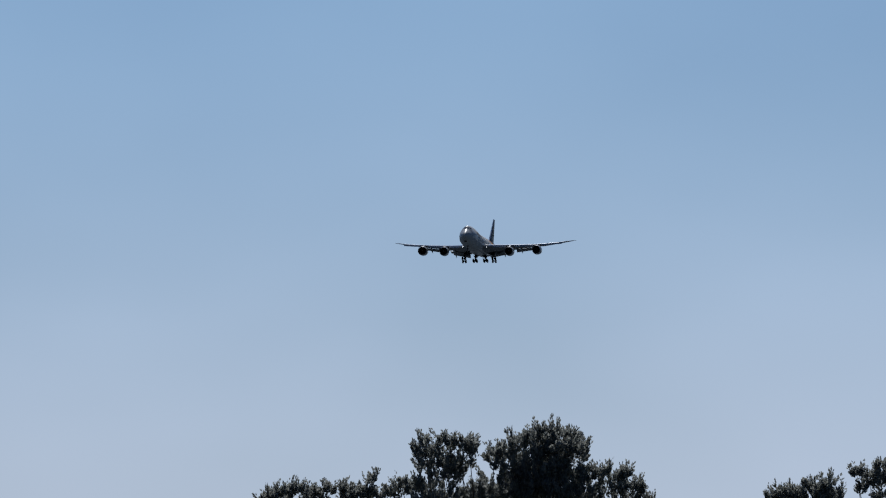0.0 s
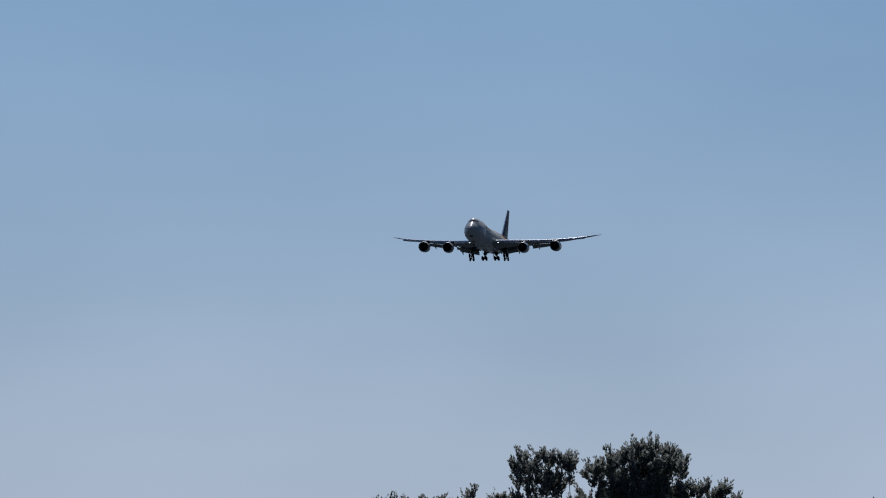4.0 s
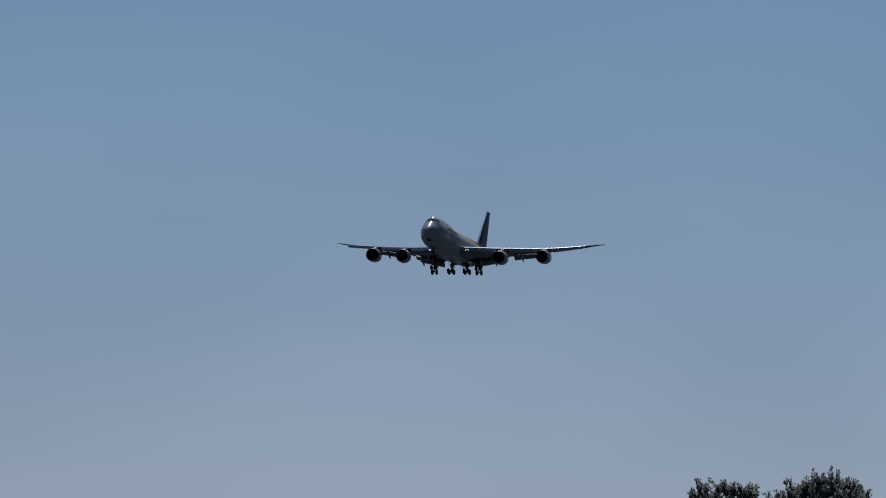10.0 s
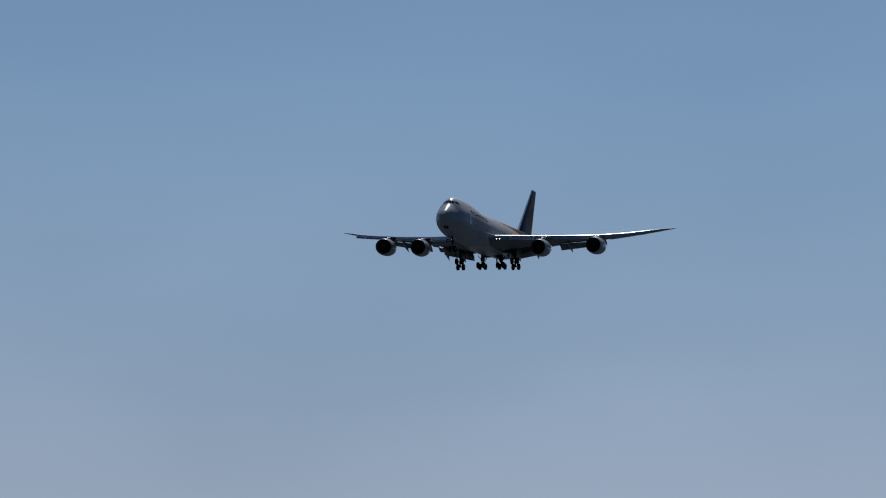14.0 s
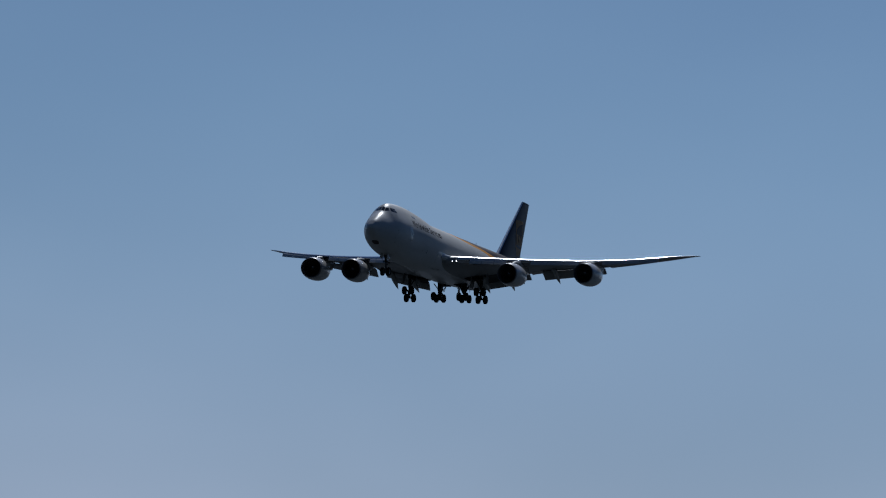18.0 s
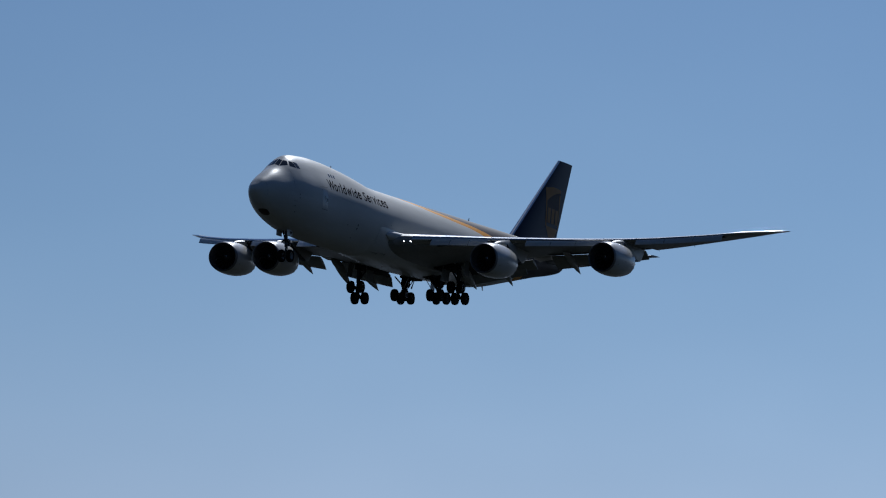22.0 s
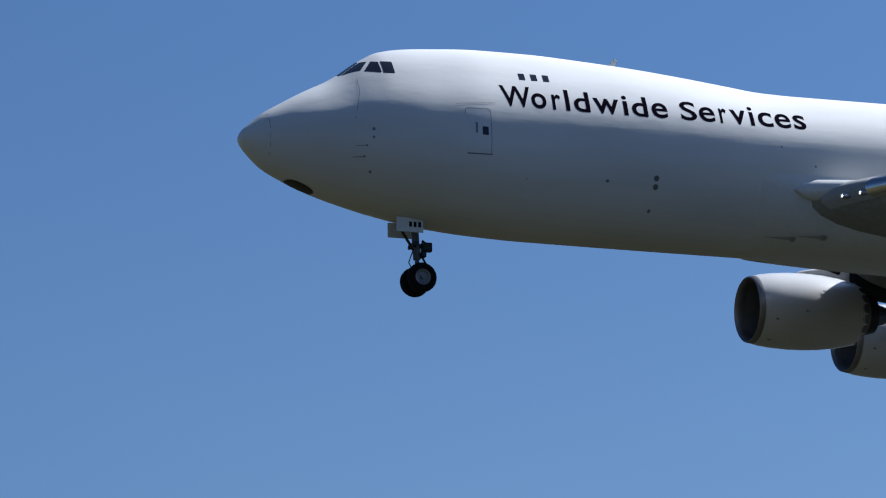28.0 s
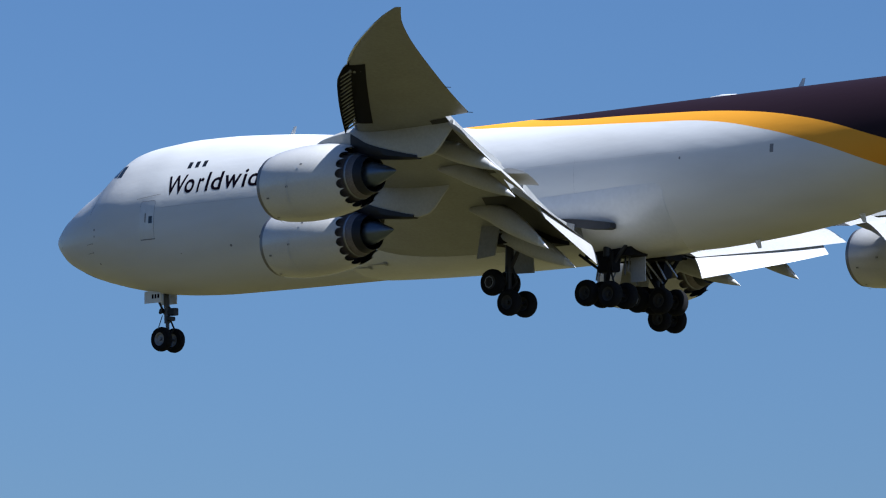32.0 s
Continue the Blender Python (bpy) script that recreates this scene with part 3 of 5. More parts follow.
def wing_surface(side):
    spans = ((1.5, 3.7, 0.86, 2), (3.7, 10.3, 0.83, 6), (10.3, 12.9, 0.78, 3), (12.9, 21.9, 0.80, 7), (21.9, 28.5, 1.0, 5), (28.5, 33.6, 1.0, 9))
    return mirrored(join(*[loft(wing_piece(a, b, hi, side, 0.0, k)) for a, b, hi, k in spans]), side)


def wing_point(y, x, side, under=True, drop=0.0):
    le, te, t = wing_edges(y)
    c = Vector((te[0] - le[0], te[1] - le[1]))
    q = Vector(le) + c * x + Vector((-c.y, c.x)) * foil(t, x)[1 if under else 0]
    return Vector(at(q.x, side * y, q.y - drop))


def flap(y0, y1, start, chord, angle, side, drop=0.35, back=0.0, thick=0.13):
    """A flap let down behind the wing: chord in metres at its two ends."""
    rings = []
    for k in range(7):
        u = k / 6
        y = y0 + (y1 - y0) * u
        le, te, t = wing_edges(y)
        cx = Vector((te[0] - le[0], te[1] - le[1])).normalized()
        p = Vector(le) + Vector((te[0] - le[0], te[1] - le[1])) * start + cx * back + Vector((0, -drop))
        a = radians(angle) - math.atan2(cx.y, cx.x)
        c = chord[0] + (chord[1] - chord[0]) * u
        q = p + Vector((math.cos(a), -math.sin(a))) * c
        rings.append(foil_ring(y, tuple(p), tuple(q), thick, n=10, camber=0.03))
    return mirrored(loft(rings), side)


def flap_between(y0, y1, le0, le1, te0, te1, side, thick=0.12):
    """A flap panel between straight leading and trailing edges: station-height pairs at its two ends."""
    rings = []
    for k in range(7):
        u = k / 6
        mix = lambda a, b: (a[0] + (b[0] - a[0]) * u, a[1] + (b[1] - a[1]) * u)
        rings.append(foil_ring(y0 + (y1 - y0) * u, mix(le0, le1), mix(te0, te1), thick, n=10, camber=0.012))
    return mirrored(loft(rings), side)


def krueger(y0, y1, side, chord=(0.95, 0.8), thin=0.035, lift=0.0):
    """The curved leading-edge panel swung out below the nose of the wing, open behind."""
    n, rings = 8, []
    for k in range(5):
        u = k / 4
        y = y0 + (y1 - y0) * u
        le, te, t = wing_edges(y)
        c = chord[0] + (chord[1] - chord[0]) * u
        outer, inner = [], []
        for j in range(n + 1):
            v = j / n
            s = le[0] + 0.10 - c * 0.70 * v
            z = le[1] - 0.06 - c * (0.68 * v - 0.16 * math.sin(math.pi * v))
            outer.append(at(s, y, z + thin + lift))
            inner.append(at(s, y, z + lift))
        rings.append(outer + inner[::-1])
    return mirrored(loft(rings), side)


def build_engine(parent, y, lip, zc, side):
    """A turbofan in its cowl with serrated nozzles, a fan, a core and a plug."""
    m = Matrix.Translation(at(lip + 0.17, side * y, zc - 0.03)) @ pose(0, 0, 0, 0, 1.5, -side * 1.5) @ Matrix.Diagonal((0.963, 1, 1, 1))
    engine = part("engine", moved(lathe([(-0.28, 1.52), (-0.6, 1.60), (-1.2, 1.67), (-2.0, 1.72), (-2.8, 1.72), (-3.6, 1.68), (-4.4, 1.58), (-5.05, 1.45)], 64), m), cowl_paint, parent, "light grey engine cowl with serrated rear edge")
    part("inlet_lip", moved(lathe([(-0.5, 1.34), (-0.22, 1.335), (-0.06, 1.38), (0.0, 1.43), (-0.05, 1.485), (-0.28, 1.522)], 64), m), lip_metal, engine, "dull grey metal inlet lip")
    part("inlet_duct", moved(lathe([(-0.48, 1.338), (-0.9, 1.33), (-1.5, 1.34)], 48), m), duct_paint, engine)
    for k in range(18):
        a = 2 * math.pi * k / 18
        pts = []
        for r, tw, w in ((0.42, 0.3, 0.30), (0.85, 0.75, 0.38), (1.32, 1.1, 0.42)):
            pts.append([(x * 0 + -1.35 + q * w * math.cos(tw), r, q * w * math.sin(tw)) for q, x in ((-0.5, 0), (0.5, 0))])
        vs = [p for row in pts for p in row]
        fs = [(0, 1, 3, 2), (2, 3, 5, 4)]
        part("fan_blade", moved((vs, fs), m @ pose(0, 0, 0, math.degrees(a), 0, 0)), fan_metal, engine)
    # near-black disc for the deep shade behind the blades
    part("fan_back", moved(lathe([(-1.72, 0.0), (-1.72, 1.34)], 48), m), shade_black, engine)
    part("spinner", moved(lathe([(-0.72, 0.0), (-0.78, 0.09), (-0.95, 0.22), (-1.2, 0.36), (-1.45, 0.44)], 32), m), fan_metal, engine)
    swirl = []
    for k in range(14):
        v = k / 13
        a = 2.4 * v
        r0 = 0.07 + 0.10 * v
        swirl.append([(-0.745 - 0.235 * v + 0.02, (r0 + d) * math.cos(a), (r0 + d) * math.sin(a)) for d in (0.0, 0.085)])
    part("spinner_mark", moved(loft(swirl, False, False, False), m), white_paint, engine, "white spiral mark")
    # serrated fan nozzle
    teeth, n, k = [], 18, 10
    for i in range(n * k):
        a = 2 * math.pi * i / (n * k)
        tri = abs(((i % k) / k) - 0.5) * 2
        teeth.append((a, 0.34 * (1 - math.sqrt(max(0.0, 1 - (1 - tri) ** 2)))))
    rings = []
    for v in (0.0, 0.5, 1.0):
        rings.append([(-5.05 - (0.16 + d) * v, (1.45 - 0.03 * v - 0.24 * d * v) * math.cos(a), (1.45 - 0.03 * v - 0.24 * d * v) * math.sin(a)) for a, d in teeth])
    inner = [[(-5.0 - (0.20 + d) * v, (1.42 - 0.03 * v - 0.24 * d * v) * math.cos(a), (1.42 - 0.03 * v - 0.24 * d * v) * math.sin(a)) for a, d in teeth] for v in (1.0, 0.5, 0.0)]
    part("fan_nozzle", moved(loft(rings, True, False, False), m), cowl_paint, engine, "light grey serrated edge of the fan nozzle")
    part("nozzle_liner", moved(loft(inner, True, False, False), m), hot_metal, engine, "dark inner face of the nozzle")
    for a0, a1, x in ((-1.2, 0.25, -2.35), (-1.35, -1.0, -1.0), (2.9, 4.3, -2.35)):
        arc = [[(x + w - 0.25 * math.sin(a), 1.735 * math.cos(a) * r, 1.735 * math.sin(a) * r) for w, r in ((0, 1.0), (0.03, 1.0))] for a in [a0 + (a1 - a0) * k / 12 for k in range(13)]]
        part("cowl_seam", moved(loft(arc, False, False, False), m), faint_seam, engine)
    for a, x in ((-0.45, -0.75), (-1.15, -0.62), (0.35, -3.1), (-0.2, -2.2)):
        r = 1.625 + 0.05 * min(-x - 0.6, 2) + 0.02
        q = [[(x - u * 0.16, r * math.cos(a + v * 0.05), r * math.sin(a + v * 0.05)) for v in (0, 1)] for u in (0, 1)]
        part("cowl_latch", moved(loft(q, False, False, False), m), seam, engine)
    # near-black wall closing the duct, for the shade inside it
    part("bypass_duct", moved(lathe([(-4.6, 0.9), (-4.6, 1.42), (-5.02, 1.405)], 48), m), shade_black, engine)
    part("core_cowl", moved(lathe([(-4.4, 1.12), (-5.0, 1.11), (-5.5, 1.02), (-5.85, 0.93)], 48), m), core_metal, engine, "grey-brown core cowl")
    part("core_band", moved(lathe([(-5.36, 1.065), (-5.40, 1.075), (-5.46, 1.06), (-5.5, 1.03)], 48), m), dull_metal, engine, "metal band round the core cowl")
    part("core_nozzle", moved(lathe([(-5.85, 0.93), (-6.0, 0.90), (-6.32, 0.82), (-6.31, 0.79), (-5.9, 0.80)], 48), m), shield_metal, engine, "dark core nozzle ring")
    part("exhaust_plug", moved(lathe([(-5.7, 0.56), (-6.2, 0.57), (-6.5, 0.52), (-7.1, 0.33), (-7.65, 0.12), (-7.8, 0.02)], 32, True, True), m), plug_metal, engine, "bluish metal exhaust plug")
    return engine


def build_pylon(parent, y, lip, zc, side):
    le, te, t = wing_edges(y)
    rings, beak = [], []
    end = lip + 11.0
    for v in range(29):
        s = lip + 2.6 + (end - lip - 2.6) * v / 28
        d = s - lip
        low = zc + table(((2.6, 1.70), (4.4, 1.50), (5.1, 1.32), (6.0, 0.98), (7.2, 0.80), (9.0, 0.66), (9.6, 0.72), (11.0, 1.9)), d)
        x = (s - le[0]) / (te[0] - le[0])
        if x > 0:
            top = wing_point(y, min(x, 0.7), 1, True).z + 0.12
        else:
            top = zc + 1.82 + (le[1] - zc - 1.82) * min(1, max(0, (d - 2.6) / (le[0] - lip - 2.6))) ** 0.7
        low = min(low, top - 0.05)
        w = table(((2.6, 0.05), (3.4, 0.24), (5.0, 0.33), (7.0, 0.30), (9.0, 0.16), (11.0, 0.03)), d)
        rings.append([at(s, side * y + w * c, low + (top - low) * k) for c, k in ((-0.7, 0), (-1, 0.15), (-1, 0.8), (-0.5, 1), (0.5, 1), (1, 0.8), (1, 0.15), (0.7, 0))])
        if 5.0 <= d <= 9.2:
            h = 0.60 * (9.2 - d) / 4.1 + 0.10
            beak.append([at(s, side * y + (w + 0.04) * c, low - 0.04 + h * k) for c, k in ((-0.5, -0.15), (-1, 0.3), (-1, 1), (1, 1), (1, 0.3), (0.5, -0.15))])
    pylon = part("pylon", loft(rings), fairing_paint, parent, "grey engine pylon under the wing")
    part("aft_fairing", loft(beak), shield_metal, pylon, "dark heat shield above the exhaust")
    return pylon


def canoe(y, side, start, tail, r):
    """A flap-track fairing with a pointed, drooping tail at a given station and height."""
    p = wing_point(y, start, 1)
    s0, z0 = MIDSHIP - p.x, p.z
    rings, n = [], 16
    for k in range(19):
        u = k / 18
        rad = r * min(1.0, math.sin(math.pi * min(0.03 + u * 0.9, 0.5))) * (1 - max(0, (u - 0.45) / 0.55) ** 2.0) + 0.015
        s = s0 + (tail[0] - s0) * u
        z = z0 - 0.10 - 0.55 * r * min(u * 3, 1) + (tail[1] - z0 + 0.10 + 0.55 * r) * max(0, (u - 0.25) / 0.75) ** 1.35
        rings.append([at(s, side * y + 0.66 * rad * math.cos(2 * math.pi * i / n), z + 1.2 * rad * math.sin(2 * math.pi * i / n)) for i in range(n)])
    return rings


def wheel(r, w):
    """Tyre and hub about the y axis."""
    turn = pose(0, 0, 0, 0, 0, 90)
    tyre = moved(lathe([(-w * 0.38, r * 0.52), (-w * 0.5, r * 0.62), (-w * 0.52, r * 0.80), (-w * 0.42, r * 0.93), (-w * 0.2, r * 0.99), (0, r), (w * 0.2, r * 0.99), (w * 0.42, r * 0.93), (w * 0.52, r * 0.80), (w * 0.5, r * 0.62), (w * 0.38, r * 0.52)], 32), turn)
    rim = moved(lathe([(-w * 0.40, r * 0.54), (-w * 0.36, r * 0.44), (-w * 0.22, r * 0.36), (-w * 0.20, r * 0.16), (-w * 0.42, r * 0.14), (-w * 0.42, 0.0)], 24), turn)
    back = moved(rim, pose(0, 0, 0, 0, 0, 180))
    return tyre, join(rim, back)


def add_wheel(parent, s, y, z, r, w, hub=None):
    tyre, rim = wheel(r, w)
    m = Matrix.Translation(at(s, y, z))
    ob = part("wheel", moved(tyre, m), rubber, parent, "black rubber tyre")
    part("rim", moved(rim, m), hub or rim_paint, parent, "wheel hub coloured dark for the shade under the jet" if hub else "grey wheel hub")
    return ob


def build_bogie(parent, y, s, z, tilt, top, lean, side, ringed=True):
    """A four-wheel main gear leg; the truck hangs with its rear wheels low."""
    a = radians(tilt)
    y = side * y
    leg = part("main_gear", join(bar(at(s + 0.1, y + side * lean, top), at(s, y, z + 1.0), 0.22, 0.20), bar(at(s, y, z + 1.05), at(s, y, z + 0.05), 0.13)), gear_paint, parent, "four-wheel landing gear leg, let down")
    part("drag_brace", join(bar(at(s + 1.5, y + side * lean * 0.6, top + 0.1), at(s + 0.05, y, z + 1.05), 0.10), bar(at(s + 0.25, y, z + 1.2), at(s + 0.5, y, z + 0.5), 0.05), bar(at(s + 0.5, y, z + 0.5), at(s + 0.15, y, z + 0.15), 0.05)), gear_paint, leg)
    part("side_brace", bar(at(s + 0.1, y - side * 1.5, top - 0.1), at(s, y, z + 1.1), 0.09), gear_paint, leg)
    f = (s - 0.74 * math.cos(a), z + 0.74 * math.sin(a))
    r = (s + 0.74 * math.cos(a), z - 0.74 * math.sin(a))
    part("truck_beam", bar(at(f[0], y, f[1]), at(r[0], y, r[1]), 0.15), gear_paint, leg)
    for p in (f, r):
        part("axle", bar(at(p[0], y - 0.75, p[1]), at(p[0], y + 0.75, p[1]), 0.08), gear_paint, leg)
        if p is f and ringed:
            for d in (-0.83, 0.83):
                ring = [[(0.0, q * math.cos(2 * math.pi * i / 8), q * math.sin(2 * math.pi * i / 8)) for i in range(8)] for q in (0.24, 0.29)]
                part("hub_ring", moved(loft(ring, True, False, False), Matrix.Translation(at(p[0], y + d, p[1])) @ pose(0, 0, 0, 0, 0, 90)), rim_paint, leg, "pale ring of the wheel hub")
        for d in (-0.56, 0.56):
            add_wheel(leg, p[0], y + d, p[1], 0.64, 0.50, shaded_rim)
    return leg


cowl_paint = material("cowl_paint", (0.55, 0.54, 0.51), 0.26, vary=0.04, scale=0.8, coat=0.25)
nose_paint = material("nose_gear_paint", (0.085, 0.087, 0.09), 0.45, 0.2, 0.15, 5.0, gloss=0.3)
rim_paint = material("rim_paint", (0.19, 0.19, 0.195), 0.45, 0.3, 0.1, 5.0)
# darker copy of the hub paint: the main wheels' shade is in its colour
shaded_rim = material("shaded_rim", (0.009, 0.009, 0.010), 0.7, 0.0, 0.1, 5.0)
duct_paint = material("duct_paint", (0.10, 0.10, 0.105), 0.55)
plug_metal = material("plug_metal", (0.13, 0.16, 0.21), 0.38, 0.8, 0.1, 3.0)
core_metal = material("core_metal", (0.20, 0.18, 0.18), 0.5, 0.5, 0.25, 2.0)
shield_metal = material("shield_metal", (0.013, 0.014, 0.022), 0.5, 0.3, 0.2, 3.0)


def fin_ring(z):
    u = (z - 9.3) / (19.03 - 9.3)
    le = 60.2 + (71.85 - 60.2) * u
    te = 71.75 + (75.58 - 71.75) * u
    n, ring = 12, []
    xs = [(1 - math.cos(math.pi * k / n)) / 2 for k in range(n + 1)]
    for x, k in [(x, 1) for x in xs] + [(x, -1) for x in xs[-2:0:-1]]:
        ring.append(at(le + (te - le) * x, k * (te - le) * foil(0.10 - 0.02 * u, x, 0)[0], z))
    return ring


def fin_skin(s, z, side, proud=0.012):
    u = (z - 9.3) / (19.03 - 9.3)
    le, te = 60.2 + 11.65 * u, 71.75 + 3.83 * u
    x = min(max((s - le) / (te - le), 0.0), 1.0)
    return at(s, side * ((te - le) * foil(0.10 - 0.02 * u, x, 0)[0] + proud), z)


def stab_ring(y):
    u = (y - 0.6) / (11.25 - 0.6)
    le, te = (63.4 + (71.9 - 63.4) * u, 7.32 + 1.42 * u), (71.2 + (74.3 - 71.2) * u, 7.68 + 1.20 * u)
    return foil_ring(y, le, te, 0.10 - 0.02 * u, n=10, camber=-0.005)


TITLE = (("W", 809, 870.5, 1.0), ("o", 870.5, 901, .73), ("r", 913, 931, .73), ("l", 940, 948.5, 1.0), ("d", 957.5, 990, .97), ("w", 998, 1051, .72), ("i", 1059, 1069, .95), ("d", 1077, 1109.5, .96), ("e", 1118, 1151, .73),
         ("S", 1178, 1212, .92), ("e", 1217, 1250, .73), ("r", 1260, 1275.5, .73), ("v", 1283, 1316.5, .72), ("i", 1323.5, 1333, .95), ("c", 1341.5, 1372, .73), ("e", 1377, 1410, .73), ("s", 1416, 1442, .73))


def build_letters(parent):
    """The title "Worldwide Services" on the forward fuselage, letter by letter laid on the skin."""
    for ch, a, b, h in TITLE:
        cu = bpy.data.curves.new("text", "FONT")
        cu.body, cu.size, cu.offset, cu.resolution_u = ch, 1.0, 0.014, 4
        ob = new("text", cu)
        me = bpy.data.meshes.new_from_object(ob)
        bpy.data.objects.remove(ob)
        bm = bmesh.new()
        bm.from_mesh(me)
        bpy.data.meshes.remove(me)
        x0, x1 = min(v.co.x for v in bm.verts), max(v.co.x for v in bm.verts)
        z0, z1 = min(v.co.y for v in bm.verts), max(v.co.y for v in bm.verts)
        for k in range(1, 9):
            bmesh.ops.bisect_plane(bm, geom=bm.verts[:] + bm.edges[:] + bm.faces[:], plane_co=(0, z0 + (z1 - z0) * k / 9, 0), plane_no=(0, 1, 0))
        bmesh.ops.triangulate(bm, faces=bm.faces)
        bm.verts.index_update()
        faces = [tuple(v.index for v in f.verts) for f in bm.faces]
        s0, s1 = 10.92 + (a - 809) * 0.02165, 10.92 + (b - 809) * 0.02165
        for side in (1, -1):
            verts = []
            for v in bm.verts:
                s = s0 + (s1 - s0) * (v.co.x - x0) / (x1 - x0)
                verts.append(skin_point(s if side > 0 else 35.56 - s, 7.06 + h * (v.co.y - z0) / (z1 - z0), side, 0.005))
            part("title_letter", (verts, faces), lettering, parent, "dark brown letter " + ch, smooth=0)
        bm.free()


def build_freighter():
    jet = thing("cargo_aeroplane", "white four-engined cargo jet with brown and orange tail, wheels down", "aeroplane")
    stations = [.38, .39, .42, .47, .55, .67] + [0.8 + 0.2 * k for k in range(56)] + [12 + 0.4 * k for k in range(33)] + [25.2 + 0.8 * k for k in range(59)] + [72, 72.5, 73, 73.5, 73.8]
    body = part("fuselage", loft([fuselage_ring(s) for s in stations]), livery_paint, jet, "white fuselage sweeping into orange and dark brown aft")
    # wing-to-body fairing
    rings = []
    for k in range(25):
        u = k / 24
        s = 22.5 + 21.5 * u
        g = math.sin(math.pi * u) ** 0.55
        ring = []
        for i in range(40):
            a = math.pi * (1.02 + 0.96 * i / 39)
            e = math.sin(math.pi * i / 39) ** 0.6
            c, d = math.cos(a), math.sin(a)
            ring.append(at(s, (3.20 + 0.40 * g * e) * math.copysign(abs(c) ** (1 - 0.32 * g), c), 5.40 - (3.20 + 0.22 * g) * abs(d) ** (1 - 0.32 * g)))
        rings.append(ring)
    part("belly_fairing", loft(rings), white_paint, jet, "white fairing where wings meet the belly")
    build_letters(body)
    for side in (1, -1):
        wing = part("wing", wing_surface(side), wing_paint, jet, "grey swept wing with raked tip")
        part("outboard_flap", flap(12.95, 21.3, 0.79, (2.1, 1.42), 31, side, 0.20, 0.0), flap_paint, wing, "pale flap let down for landing")
        part("inboard_flap", flap_between(3.75, 10.2, (40.15, 2.32), (42.3, 3.55), (40.62, 1.30), (43.0, 2.80), side, 0.10), flap_paint, wing, "pale flap let down steeply for landing")
        part("flap_vane", flap_between(3.8, 11.2, (38.45, 2.98), (41.75, 4.2), (40.22, 2.36), (43.3, 3.42), side, 0.14), flap_paint, wing, "narrow fore flap ahead of the main flap")
        part("inboard_aileron", flap(11.25, 12.85, 0.80, (1.7, 1.6), 7, side, 0.06, 0.02, 0.15), flap_paint, wing, "slightly drooped inboard aileron")
        for y0, y1, c in ((6.3, 10.6, (1.0, 0.95)), (13.6, 19.6, (0.9, 0.8)), (22.4, 29.3, (0.75, 0.95))):
            n = 3
            for k in range(n):
                a, b = y0 + (y1 - y0) * k / n, y0 + (y1 - y0) * (k + 1) / n - 0.04
                c2 = (c[0] + (c[1] - c[0]) * k / n, c[0] + (c[1] - c[0]) * (k + 1) / n)
                part("leading_edge_flap", krueger(a, b, side, c2), edge_paint, wing, "curved leading-edge flap swung out")
                # near-black sheet for the shade inside the swung-out panel
                part("flap_liner", krueger(a + 0.03, b - 0.03, side, (c2[0] * 0.96, c2[1] * 0.96), 0.012, -0.02), shade_black, wing, "dark sheet for the shade inside the leading-edge flap")
        for y, st, tail, r in ((5.6, 0.55, (40.8 if side > 0 else 41.4, 1.06), 0.50), (9.0, 0.52, (42.1, 1.58), 0.50), (15.0, 0.48, (45.4, 3.20), 0.40), (18.8, 0.46, (47.9, 3.85), 0.38)):
            rings = canoe(y, side, st, tail, r)
            part("flap_track_fairing", loft(rings[:17], True, True, False), fairing_paint, wing, "pointed grey flap track fairing")
            part("fairing_tip", loft(rings[16:], True, False, True), white_paint, wing, "white pointed tip")
        for y, lip, zc in ((12.1, 27.68, 2.53 if side > 0 else 2.80), (21.15, 36.26, 3.77)):
            build_engine(jet, y, lip, zc, side)
            build_pylon(jet, y, lip, zc, side)
        part("tailplane", mirrored(loft([stab_ring(0.6 + 10.65 * k / 6) for k in range(7)]), side), tail_paint, jet, "dark horizontal tailplane")
        strip = []
        for k in range(7):
            y = 0.75 + 10.4 * k / 6
            u = (y - 0.6) / 10.65
            c = Vector((7.8 - 5.4 * u, 0.36 - 0.22 * u))
            n = Vector((-c.y, c.x))
            strip.append([at(q.x, side * y, q.y) for q in [Vector((63.4 + 8.5 * u, 7.32 + 1.42 * u)) + c * x + n * foil(0.10 - 0.02 * u, x, -0.005)[low] + n.normalized() * (-0.012 if low else 0.012) for x, low in ((0.05, 0), (0.02, 0), (0.006, 0), (0.0, 0), (0.0, 1), (0.006, 1), (0.02, 1), (0.05, 1))]])
        part("tailplane_leading_edge", loft(strip, False, False, False), bare_metal, jet, "bare metal leading edge of the tailplane")
        build_bogie(jet, 5.5 if side > 0 else 5.65, 36.5 if side > 0 else 36.3, 0.14 if side > 0 else 0.22, 44, 3.6, 0.0, side)
        build_bogie(jet, 1.92 if side > 0 else 2.0, 39.5 if side > 0 else 39.3, 0.16, 6, 2.6, 0.0, side, side < 0)
    part("fin", loft([fin_ring(9.0 + 10.03 * k / 8) for k in range(9)]), sky_tinted_brown, jet, "dark brown tail fin, tinted navy for reflected sky, gold emblem")
    nose = part("nose_gear", join(bar(at(8.05, 0, 2.6), at(8.15, 0, 1.0), 0.16), bar(at(8.15, 0, 1.1), at(8.2, 0, 0.0), 0.10)), nose_paint, jet, "two-wheel nose gear strut, let down")
